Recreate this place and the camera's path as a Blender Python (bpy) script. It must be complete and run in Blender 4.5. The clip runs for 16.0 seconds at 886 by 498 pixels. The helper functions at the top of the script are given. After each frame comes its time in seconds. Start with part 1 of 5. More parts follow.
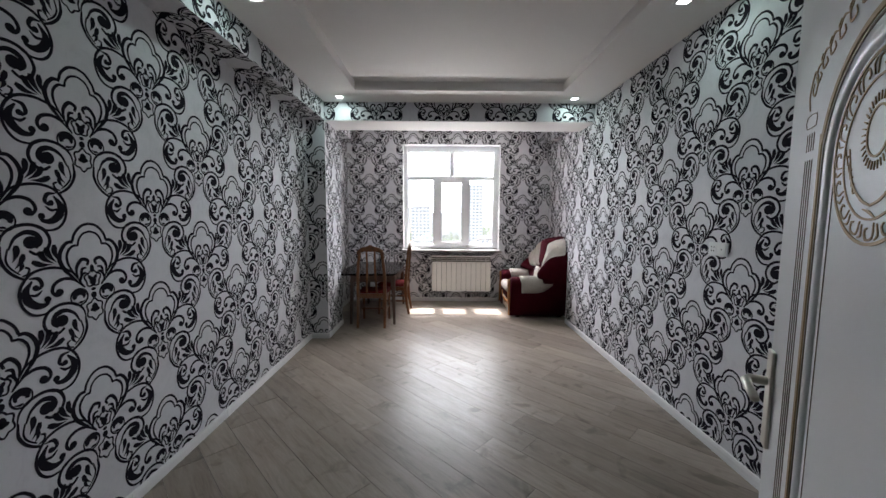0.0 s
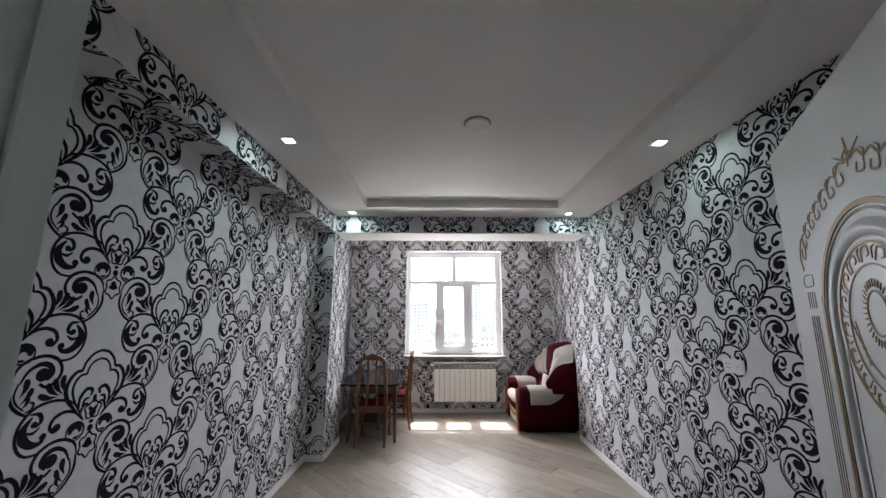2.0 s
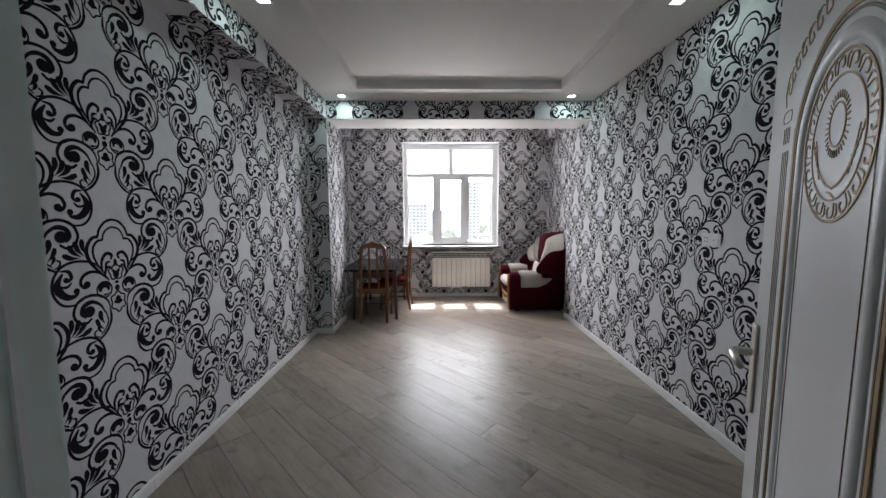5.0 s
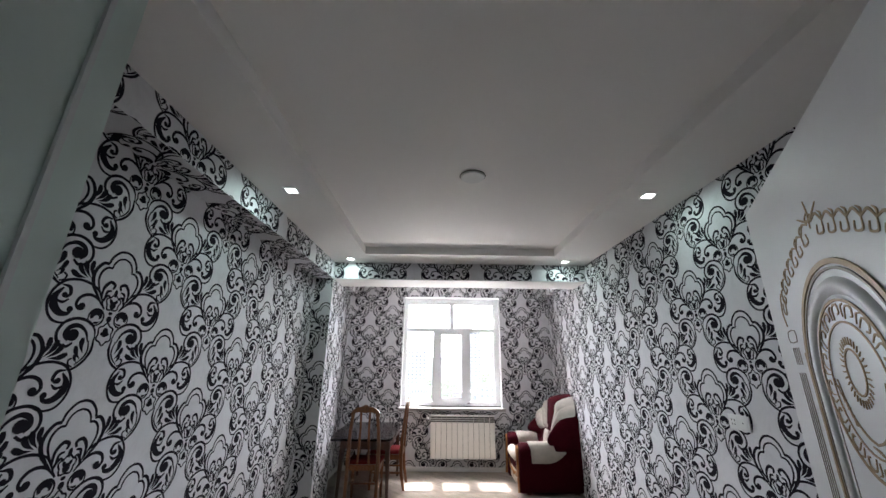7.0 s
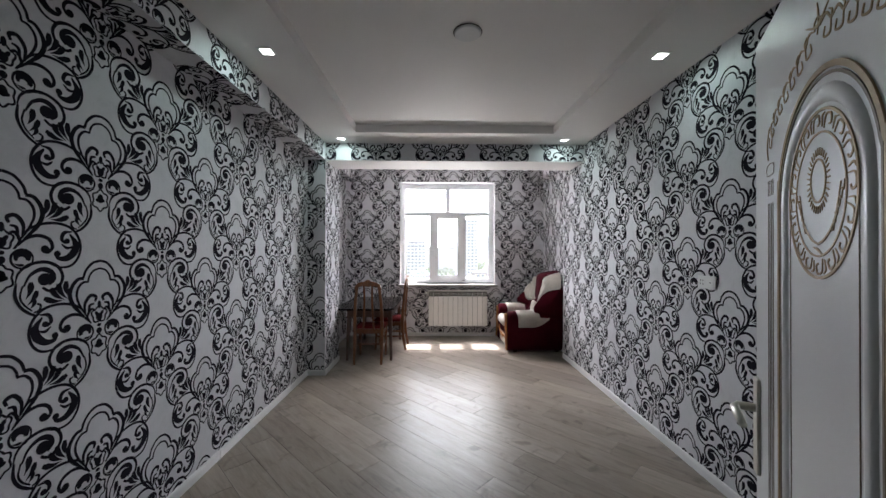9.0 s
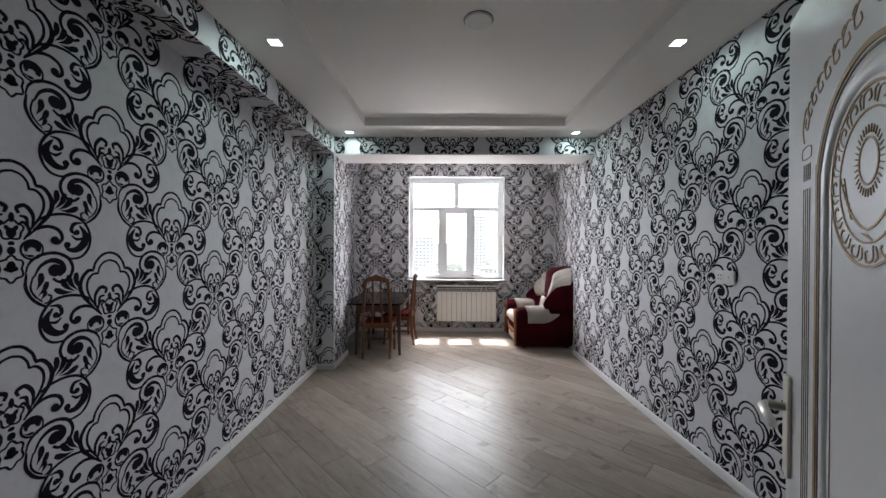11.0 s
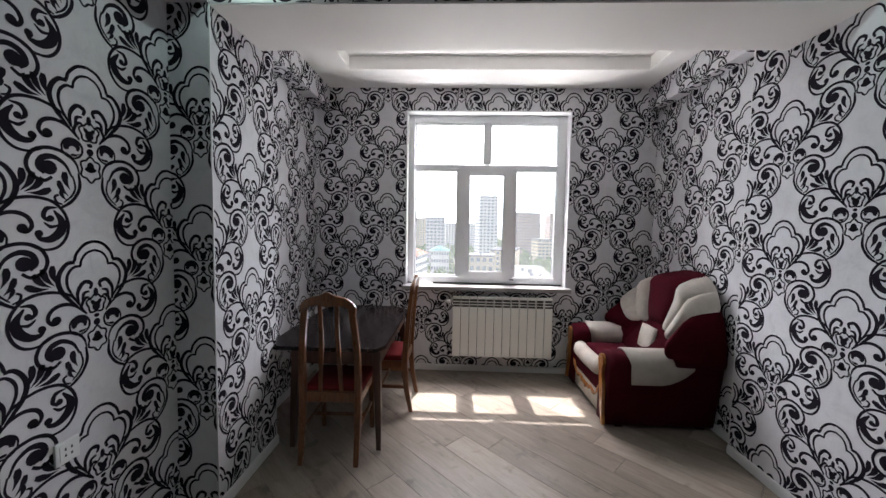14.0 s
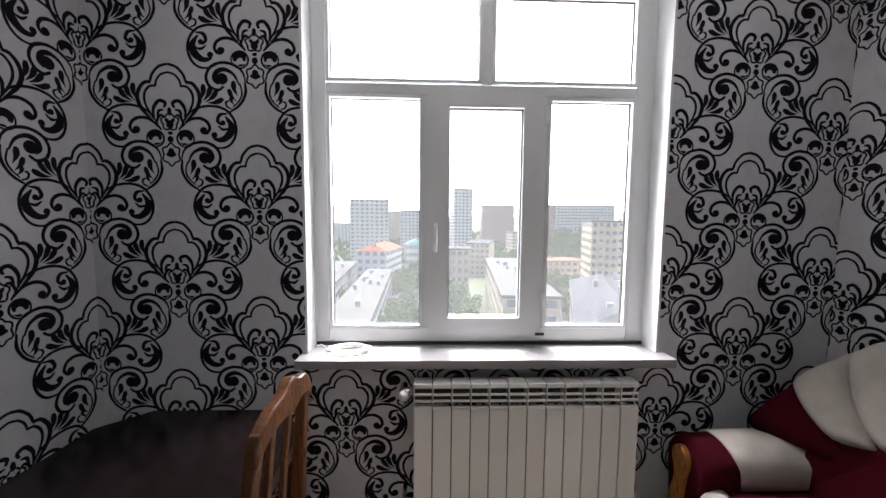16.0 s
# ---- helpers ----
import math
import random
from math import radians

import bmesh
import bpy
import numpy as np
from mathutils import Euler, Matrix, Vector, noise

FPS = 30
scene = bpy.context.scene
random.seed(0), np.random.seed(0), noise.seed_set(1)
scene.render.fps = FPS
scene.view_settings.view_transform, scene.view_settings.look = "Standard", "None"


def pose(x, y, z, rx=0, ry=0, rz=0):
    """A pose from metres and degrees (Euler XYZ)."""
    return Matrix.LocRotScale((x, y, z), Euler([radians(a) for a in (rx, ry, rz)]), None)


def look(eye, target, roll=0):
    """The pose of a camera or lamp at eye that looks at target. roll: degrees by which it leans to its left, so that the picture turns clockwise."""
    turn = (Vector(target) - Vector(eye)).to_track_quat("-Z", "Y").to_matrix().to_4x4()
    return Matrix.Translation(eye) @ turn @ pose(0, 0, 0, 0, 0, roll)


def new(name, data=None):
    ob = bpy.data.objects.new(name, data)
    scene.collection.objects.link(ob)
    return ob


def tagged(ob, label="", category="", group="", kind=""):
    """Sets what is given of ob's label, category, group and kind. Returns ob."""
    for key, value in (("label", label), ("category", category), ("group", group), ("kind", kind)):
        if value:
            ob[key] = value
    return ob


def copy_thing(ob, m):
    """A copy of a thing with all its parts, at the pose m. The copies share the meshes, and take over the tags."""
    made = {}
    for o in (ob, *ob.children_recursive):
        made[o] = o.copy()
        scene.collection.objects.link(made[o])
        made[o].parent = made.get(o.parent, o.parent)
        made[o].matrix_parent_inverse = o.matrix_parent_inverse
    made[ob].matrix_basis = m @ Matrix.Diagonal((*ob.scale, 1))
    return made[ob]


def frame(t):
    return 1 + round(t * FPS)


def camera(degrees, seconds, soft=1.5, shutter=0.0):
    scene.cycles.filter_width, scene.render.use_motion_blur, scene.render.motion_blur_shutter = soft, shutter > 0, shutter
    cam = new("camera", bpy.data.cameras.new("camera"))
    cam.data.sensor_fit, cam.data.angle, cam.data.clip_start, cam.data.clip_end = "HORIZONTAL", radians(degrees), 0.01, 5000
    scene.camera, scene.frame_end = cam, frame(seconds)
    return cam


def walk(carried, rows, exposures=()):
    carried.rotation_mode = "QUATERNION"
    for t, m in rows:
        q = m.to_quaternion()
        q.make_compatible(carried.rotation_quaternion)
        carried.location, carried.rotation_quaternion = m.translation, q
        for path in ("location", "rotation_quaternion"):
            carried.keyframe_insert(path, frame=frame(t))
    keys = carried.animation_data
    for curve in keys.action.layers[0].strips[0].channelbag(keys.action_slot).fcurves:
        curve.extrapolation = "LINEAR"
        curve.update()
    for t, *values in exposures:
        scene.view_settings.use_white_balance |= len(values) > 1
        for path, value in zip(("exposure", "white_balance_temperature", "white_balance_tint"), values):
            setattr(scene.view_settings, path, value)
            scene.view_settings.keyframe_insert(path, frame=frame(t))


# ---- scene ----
cam = camera(102.0, 16.0)
PATH = [
    (0, (0.042, -0.343, 1.528), (0.047, 1.649, 1.349), 0.4),
    (0.5, (0.045, -0.407, 1.575), (-0.036, 1.59, 1.518), 0.5),
    (1, (-0.001, -0.413, 1.631), (-0.027, 1.57, 1.896), 0.2),
    (1.5, (-0.037, -0.395, 1.657), (-0.013, 1.572, 2.021), 0.0),
    (2, (-0.038, -0.398, 1.655), (-0.026, 1.57, 2.01), 0.2),
    (2.5, (-0.022, -0.407, 1.605), (0.039, 1.586, 1.77), 0.1),
    (3, (-0.004, -0.428, 1.508), (0.005, 1.561, 1.297), 0.1),
    (3.2, (-0.005, -0.435, 1.462), (0.005, 1.528, 1.079), -0.4),
    (5.3, (-0.008, -0.435, 1.53), (0.017, 1.563, 1.454), 0.0),
    (5.5, (-0.004, -0.426, 1.553), (0.024, 1.573, 1.589), 0.1),
    (6, (-0.008, -0.413, 1.588), (0.024, 1.577, 1.792), 0.3),
    (6.5, (-0.007, -0.426, 1.64), (0.013, 1.506, 2.155), 0.3),
    (7, (-0.014, -0.429, 1.666), (-0.001, 1.478, 2.267), 0.7),
    (7.5, (-0.025, -0.408, 1.622), (0.0, 1.559, 1.983), 0.6),
    (8, (-0.021, -0.402, 1.584), (0.046, 1.591, 1.744), -0.3),
    (8.5, (0.011, -0.41, 1.548), (0.065, 1.589, 1.586), -0.0),
    (8.7, (0.023, -0.417, 1.538), (0.054, 1.583, 1.559), 0.2),
    (10.8, (-0.031, -0.412, 1.527), (-0.002, 1.587, 1.524), 0.1),
    (11, (0.011, -0.379, 1.518), (-0.004, 1.621, 1.508), 0.3),
    (11.5, (0.005, -0.133, 1.515), (-0.11, 1.863, 1.46), -0.0),
    (12, (-0.036, 0.312, 1.558), (-0.105, 2.309, 1.464), 0.6),
    (12.5, (0.016, 0.729, 1.565), (-0.121, 2.723, 1.498), 0.8),
    (13, (-0.048, 1.228, 1.557), (-0.144, 3.225, 1.492), 1.7),
    (13.5, (-0.103, 1.756, 1.563), (-0.129, 3.752, 1.437), 0.9),
    (14, (-0.112, 2.233, 1.567), (-0.186, 4.228, 1.446), 1.0),
    (14.5, (-0.176, 2.834, 1.605), (-0.037, 4.814, 1.366), 1.6),
    (15, (-0.093, 3.345, 1.622), (-0.111, 5.334, 1.416), -0.3),
    (15.5, (-0.129, 3.91, 1.62), (0.006, 5.887, 1.353), 1.8),
    (16, (-0.062, 4.389, 1.582), (0.003, 6.382, 1.425), 0.5),
]
EXPOSURES = [(0, 2.07), (0.5, 2.10), (1.5, 2.25), (2.2, 2.20), (3, 1.98), (5.5, 2.08), (6.5, 2.35), (7.2, 2.42), (8, 2.18), (8.7, 2.08), (11, 2.10),
             (12.5, 1.90), (13.5, 1.74), (14, 1.52), (14.5, 1.50), (15, 1.49), (15.5, 1.46), (16, 1.30)]
walk(cam, [(t, look(eye, target, roll)) for t, eye, target, roll in PATH], EXPOSURES)

# ---- world, sun, lamps, exposure ----
SUN_ELEV, SUN_AZ = radians(63.5), radians(2.5)
world = bpy.data.worlds.new("sky")
scene.world = world
world.use_nodes = True
wn = world.node_tree.nodes
sky = wn.new("ShaderNodeTexSky")
sky.sky_type, sky.sun_disc = "NISHITA", False
sky.sun_elevation, sky.sun_rotation = SUN_ELEV, radians(-2.5)
sky.air_density, sky.dust_density = 1.0, 4.0
wn["Background"].inputs[1].default_value = 0.15
world.node_tree.links.new(sky.outputs[0], wn["Background"].inputs[0])

sun = new("sun", bpy.data.lights.new("sun", "SUN"))
sun.data.energy, sun.data.angle, sun.data.color = 5.0, radians(0.5), (1.0, 0.97, 0.93)
to_sun = Vector((-math.sin(SUN_AZ) * math.cos(SUN_ELEV), math.cos(SUN_AZ) * math.cos(SUN_ELEV), math.sin(SUN_ELEV)))
sun.matrix_world = look(to_sun * 20, (0, 0, 0))


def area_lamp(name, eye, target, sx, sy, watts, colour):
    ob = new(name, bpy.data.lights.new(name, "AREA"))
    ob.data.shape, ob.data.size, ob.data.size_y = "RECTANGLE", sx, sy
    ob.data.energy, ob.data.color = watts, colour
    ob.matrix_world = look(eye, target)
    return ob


# the high sky's light that falls steeply through the window; it hangs outside above the head of the opening
area_lamp("sky_light", (0.2, 7.05, 3.75), (0.2, 4.2, 0.3), 1.9, 1.1, 200, (1.0, 0.94, 1.0))
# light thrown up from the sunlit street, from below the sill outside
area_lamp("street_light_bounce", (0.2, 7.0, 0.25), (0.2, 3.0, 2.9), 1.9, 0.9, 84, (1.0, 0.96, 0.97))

# ---- materials ----


def material(name, colour, rough=0.5, metal=0.0, **more):
    m = bpy.data.materials.new(name)
    m.use_nodes = True
    b = m.node_tree.nodes["Principled BSDF"]
    b.inputs["Base Color"].default_value = (*colour, 1)
    b.inputs["Roughness"].default_value = rough
    b.inputs["Metallic"].default_value = metal
    for key, value in more.items():
        b.inputs[key.replace("_", " ")].default_value = value
    return m


def nodes_of(m):
    nt = m.node_tree
    return nt.nodes, nt.links, nt.nodes["Principled BSDF"]


def coords(m, scale=(1, 1, 1), rot=(0, 0, 0), kind="Object"):
    n, l, b = nodes_of(m)
    tc, mp = n.new("ShaderNodeTexCoord"), n.new("ShaderNodeMapping")
    mp.inputs["Scale"].default_value, mp.inputs["Rotation"].default_value = scale, rot
    l.new(tc.outputs[kind], mp.inputs["Vector"])
    return mp.outputs["Vector"]


def noise_tex(m, vec, scale, detail=4, rough=0.55, distortion=0.0):
    n, l, b = nodes_of(m)
    t = n.new("ShaderNodeTexNoise")
    t.inputs["Scale"].default_value, t.inputs["Detail"].default_value = scale, detail
    t.inputs["Roughness"].default_value, t.inputs["Distortion"].default_value = rough, distortion
    l.new(vec, t.inputs["Vector"])
    return t.outputs["Fac"]


def ramp(m, fac, stops):
    n, l, b = nodes_of(m)
    r = n.new("ShaderNodeValToRGB")
    e = r.color_ramp.elements
    while len(e) < len(stops):
        e.new(0.5)
    for el, (p, c) in zip(e, stops):
        el.position, el.color = p, (*c, 1)
    l.new(fac, r.inputs["Fac"])
    return r.outputs["Color"]


def mix(m, fac, a, b_, blend="MIX"):
    n, l, b = nodes_of(m)
    x = n.new("ShaderNodeMix")
    x.data_type, x.blend_type = "RGBA", blend
    for sock, v in ((x.inputs[0], fac), (x.inputs[6], a), (x.inputs[7], b_)):
        if isinstance(v, (int, float)):
            sock.default_value = v
        elif isinstance(v, tuple):
            sock.default_value = (*v, 1)
        else:
            l.new(v, sock)
    return x.outputs[2]


def bump(m, fac, strength, distance=0.002):
    n, l, b = nodes_of(m)
    t = n.new("ShaderNodeBump")
    t.inputs["Strength"].default_value, t.inputs["Distance"].default_value = strength, distance
    l.new(fac, t.inputs["Height"])
    l.new(t.outputs["Normal"], b.inputs["Normal"])


def to_base(m, colour):
    n, l, b = nodes_of(m)
    l.new(colour, b.inputs["Base Color"])


def to_rough(m, fac, lo, hi):
    n, l, b = nodes_of(m)
    r = n.new("ShaderNodeMapRange")
    r.inputs["To Min"].default_value, r.inputs["To Max"].default_value = lo, hi
    l.new(fac, r.inputs["Value"])
    l.new(r.outputs[0], b.inputs["Roughness"])


def plaster(name, c, rough=0.6, amount=0.06, bump_s=0.15):
    m = material(name, c, rough)
    v = coords(m)
    big = noise_tex(m, v, 1.3, 5)
    fine = noise_tex(m, v, 90, 3)
    lo = tuple(x * (1 - amount) for x in c)
    to_base(m, ramp(m, big, [(0.35, lo), (0.7, c)]))
    bump(m, fine, bump_s, 0.001)
    return m


def wood(name, dark, light, rough=0.3, scale=(14, 14, 1.2), rot=(0, 0, 0), coat=0.0):
    m = material(name, light, rough)
    v = coords(m, scale, rot)
    g = noise_tex(m, v, 3.0, 8, 0.65, 0.6)
    f = noise_tex(m, v, 18.0, 4, 0.6)
    c = mix(m, f, ramp(m, g, [(0.3, dark), (0.68, light)]), tuple(x * 0.7 for x in dark), "MIX")
    to_base(m, mix(m, 0.35, ramp(m, g, [(0.3, dark), (0.68, light)]), c))
    to_rough(m, f, rough * 0.8, rough * 1.4)
    bump(m, g, 0.12, 0.001)
    nodes_of(m)[2].inputs["Coat Weight"].default_value = coat
    nodes_of(m)[2].inputs["Coat Roughness"].default_value = 0.15
    return m


def fabric(name, c, tuft=0.35):
    m = material(name, c, 0.95)
    v = coords(m)
    big = noise_tex(m, v, 9, 4)
    fine = noise_tex(m, v, 230, 4, 0.75)
    dark = tuple(x * 0.62 for x in c)
    to_base(m, mix(m, 0.5, ramp(m, big, [(0.3, dark), (0.7, c)]), ramp(m, fine, [(0.25, dark), (0.75, c)])))
    bump(m, fine, tuft * 1.6, 0.004)
    b = nodes_of(m)[2]
    b.inputs["Specular IOR Level"].default_value = 0.12
    return m


def paper_material():
    """Pearly silver vinyl wallpaper with a fine crackled relief."""
    m = material("wallpaper", (0.62, 0.62, 0.645), 0.42)
    v = coords(m)
    big = noise_tex(m, v, 2.2, 5)
    streak = noise_tex(m, coords(m, (1, 1, 0.35)), 26, 6, 0.7, 1.2)
    fine = noise_tex(m, v, 260, 3)
    blot = noise_tex(m, v, 9, 7, 0.72, 0.8)
    c = mix(m, 0.5, ramp(m, big, [(0.3, (0.605, 0.6, 0.632)), (0.7, (0.692, 0.686, 0.715))]),
            ramp(m, streak, [(0.3, (0.475, 0.473, 0.5)), (0.42, (0.642, 0.638, 0.668)), (0.75, (0.702, 0.698, 0.728))]))
    c = mix(m, 0.35, c, ramp(m, blot, [(0.33, (0.485, 0.482, 0.51)), (0.5, (0.655, 0.652, 0.68)), (0.7, (0.726, 0.722, 0.75))]))
    to_base(m, c)
    to_rough(m, streak, 0.45, 0.62)
    nodes_of(m)[2].inputs["Specular IOR Level"].default_value = 0.35
    bump(m, mix(m, 0.5, streak, fine), 0.25, 0.0012)
    return m


def board_material():
    """Grey-brown oak laminate: grain, knots, each board of its own tone."""
    m = material("laminate", (0.3, 0.25, 0.2), 0.3)
    n, l, b = nodes_of(m)
    info = n.new("ShaderNodeObjectInfo")
    tc = n.new("ShaderNodeTexCoord")
    add = n.new("ShaderNodeVectorMath")
    mul = n.new("ShaderNodeVectorMath")
    mul.operation = "MULTIPLY"
    l.new(tc.outputs["Object"], add.inputs[0])
    sc = n.new("ShaderNodeVectorMath")
    sc.operation = "SCALE"
    sc.inputs[0].default_value, = [(37.0, 11.0, 5.0)]
    l.new(info.outputs["Random"], sc.inputs["Scale"])
    l.new(sc.outputs[0], add.inputs[1])
    mp = n.new("ShaderNodeMapping")
    mp.inputs["Rotation"].default_value = (0, 0, radians(45))
    l.new(add.outputs[0], mp.inputs["Vector"])
    l.new(mp.outputs[0], mul.inputs[0])
    mul.inputs[1].default_value = (1.1, 9.0, 1.0)
    g = noise_tex(m, mul.outputs[0], 2.2, 8, 0.62, 0.9)
    f = noise_tex(m, mul.outputs[0], 14, 5, 0.6)
    big = noise_tex(m, mp.outputs[0], 1.6, 3)
    knots = noise_tex(m, mp.outputs[0], 7.0, 3, 0.5, 0.4)
    tone = ramp(m, g, [(0.28, (0.105, 0.078, 0.06)), (0.45, (0.27, 0.222, 0.182)), (0.72, (0.42, 0.365, 0.31))])
    tone = mix(m, 0.3, tone, ramp(m, f, [(0.3, (0.2, 0.165, 0.135)), (0.7, (0.44, 0.39, 0.34))]))
    tone = mix(m, ramp(m, knots, [(0.6, (0, 0, 0)), (0.72, (0.85, 0.85, 0.85))]), tone, (0.11, 0.085, 0.065))
    tone = mix(m, 0.35, tone, ramp(m, big, [(0.3, (0.21, 0.175, 0.145)), (0.7, (0.41, 0.36, 0.31))]))
    hsv = n.new("ShaderNodeHueSaturation")
    mr = n.new("ShaderNodeMapRange")
    mr.inputs["To Min"].default_value, mr.inputs["To Max"].default_value = 0.7, 0.99
    l.new(info.outputs["Random"], mr.inputs["Value"])
    l.new(mr.outputs[0], hsv.inputs["Value"])
    l.new(tone, hsv.inputs["Color"])
    to_base(m, hsv.outputs[0])
    to_rough(m, f, 0.3, 0.43)
    b.inputs["Specular IOR Level"].default_value = 0.27
    bump(m, f, 0.1, 0.0006)
    return m


PAPER = paper_material()
FLOCK = material("flock_print", (0.016, 0.013, 0.02), 0.85, Specular_IOR_Level=0.1)
WHITE = plaster("ceiling_paint", (0.88, 0.87, 0.855), 0.55, 0.03, 0.08)
TRIM = plaster("white_trim", (0.72, 0.72, 0.73), 0.35, 0.05, 0.05)
JAMB = plaster("painted_jamb", (0.7, 0.79, 0.76), 0.3, 0.05, 0.08)
PVC = plaster("white_pvc", (0.78, 0.795, 0.81), 0.25, 0.03, 0.03)
GASKET = material("black_rubber", (0.02, 0.02, 0.022), 0.6)
STONE = plaster("stone_sill", (0.36, 0.355, 0.35), 0.3, 0.12, 0.05)
ENAMEL = material("radiator_enamel", (0.84, 0.83, 0.8), 0.24)
# near-black: paints the shade inside the radiator; also colours the ceiling cover's rim
DARK_FILL = material("near_black_fill", (0.07, 0.066, 0.062), 0.6)
CHROME = material("chrome", (0.7, 0.7, 0.7), 0.18, 1.0)
BRASS = material("brass", (0.55, 0.4, 0.16), 0.3, 1.0)
SILVER = material("satin_nickel", (0.72, 0.7, 0.64), 0.32, 1.0)
DOORWHITE = plaster("door_paint", (0.7, 0.71, 0.72), 0.32, 0.03, 0.04)
GILT = material("gilt_patina", (0.3, 0.2, 0.1), 0.45, 0.2)
PATINA = material("dark_patina", (0.12, 0.085, 0.055), 0.45, 0.15)
BOARD = board_material()
UNDERLAY = material("joint_shadow", (0.05, 0.042, 0.035), 0.9)
CHAIRWOOD = wood("chair_wood", (0.07, 0.024, 0.009), (0.24, 0.088, 0.025), 0.26, coat=0.5)
LEGWOOD = wood("dark_leg_wood", (0.03, 0.012, 0.008), (0.09, 0.035, 0.02), 0.3, coat=0.3)
SOFAWOOD = wood("amber_wood", (0.25, 0.08, 0.02), (0.52, 0.23, 0.06), 0.25, coat=0.6)
RED = fabric("red_upholstery", (0.14, 0.013, 0.015))
MAROON = fabric("maroon_plush", (0.062, 0.0025, 0.009), 0.4)
CREAM = fabric("cream_plush", (0.6, 0.56, 0.5), 0.5)
PLASTIC = material("white_plastic", (0.75, 0.76, 0.76), 0.3)
SLOT = material("socket_slot", (0.04, 0.04, 0.045), 0.5)
CABLE = material("white_cable", (0.78, 0.78, 0.78), 0.35)


def tabletop_material():
    m = material("marbled_tabletop", (0.03, 0.02, 0.022), 0.16)
    v = coords(m)
    a = noise_tex(m, v, 6, 8, 0.7, 2.2)
    b_ = noise_tex(m, v, 22, 4)
    to_base(m, mix(m, 0.3, ramp(m, a, [(0.35, (0.005, 0.003, 0.0035)), (0.55, (0.012, 0.008, 0.008)), (0.7, (0.036, 0.026, 0.027))]),
                   ramp(m, b_, [(0.3, (0.004, 0.003, 0.003)), (0.7, (0.018, 0.013, 0.013))])))
    to_rough(m, a, 0.12, 0.24)
    return m


TABLETOP = tabletop_material()
nodes_of(TABLETOP)[2].inputs["Specular IOR Level"].default_value = 0.3


def glow(name, colour, strength):
    m = material(name, colour, 0.5)
    b = nodes_of(m)[2]
    b.inputs["Emission Color"].default_value = (*colour, 1)
    b.inputs["Emission Strength"].default_value = strength
    return m


LED = glow("led_diffuser", (0.93, 1.0, 0.97), 3.0)


def glass_material():
    """Window glass with a thin pale veil mixed in, which stands in for the haze outdoors."""
    m = bpy.data.materials.new("hazed_glass")
    m.use_nodes = True
    n, l = m.node_tree.nodes, m.node_tree.links
    out = n["Material Output"]
    n.remove(n["Principled BSDF"])
    clear, gloss, haze_veil = n.new("ShaderNodeBsdfTransparent"), n.new("ShaderNodeBsdfGlossy"), n.new("ShaderNodeBsdfTranslucent")
    gloss.inputs["Roughness"].default_value = 0.02
    haze_veil.inputs["Color"].default_value = (0.9, 0.92, 0.95, 1)
    clear.inputs["Color"].default_value = (0.96, 0.97, 0.97, 1)
    a, c = n.new("ShaderNodeMixShader"), n.new("ShaderNodeMixShader")
    # share of the veil that imitates the city's haze
    a.inputs[0].default_value = 0.02
    fr = n.new("ShaderNodeFresnel")
    fr.inputs["IOR"].default_value = 1.45
    l.new(clear.outputs[0], a.inputs[1])
    l.new(haze_veil.outputs[0], a.inputs[2])
    l.new(fr.outputs[0], c.inputs[0])
    l.new(a.outputs[0], c.inputs[1])
    l.new(gloss.outputs[0], c.inputs[2])
    l.new(c.outputs[0], out.inputs["Surface"])
    return m


GLASS = glass_material()

# ---- mesh helpers ----


def link_mesh(name, bm, mat, parent=None, smooth=False, bevel=0.0):
    me = bpy.data.meshes.new(name)
    if bevel:
        es = [e for e in bm.edges if e.is_manifold and e.calc_face_angle(0) > 0.5]
        bmesh.ops.bevel(bm, geom=es, offset=bevel, segments=2, profile=0.5, affect="EDGES", clamp_overlap=True)
    bm.to_mesh(me)
    bm.free()
    me.materials.append(mat)
    if smooth:
        for p in me.polygons:
            p.use_smooth = True
    ob = new(name, me)
    if parent:
        ob.parent = parent
    return ob


def part(name, bm, mat, parent, label="", smooth=False, bevel=0.0):
    ob = link_mesh(name, bm, mat, parent, smooth, bevel)
    return tagged(ob, label) if label else ob


def structure(name, bm, mat, label="", bevel=0.0):
    return tagged(link_mesh(name, bm, mat, None, False, bevel), label, kind="structure")


def thing(name, label, category, group="", m=None):
    ob = new(name)
    ob.empty_display_size = 0.1
    if m is not None:
        ob.matrix_basis = m
    return tagged(ob, label, category, group)


def add_box(bm, x0, x1, y0, y1, z0, z1):
    v = [bm.verts.new(p) for p in ((x0, y0, z0), (x1, y0, z0), (x1, y1, z0), (x0, y1, z0), (x0, y0, z1), (x1, y0, z1), (x1, y1, z1), (x0, y1, z1))]
    for f in ((3, 2, 1, 0), (4, 5, 6, 7), (0, 1, 5, 4), (1, 2, 6, 5), (2, 3, 7, 6), (3, 0, 4, 7)):
        bm.faces.new([v[i] for i in f])
    return v


def box(*b):
    bm = bmesh.new()
    add_box(bm, *b)
    return bm


def boxes(*bs):
    bm = bmesh.new()
    for b in bs:
        add_box(bm, *b)
    return bm


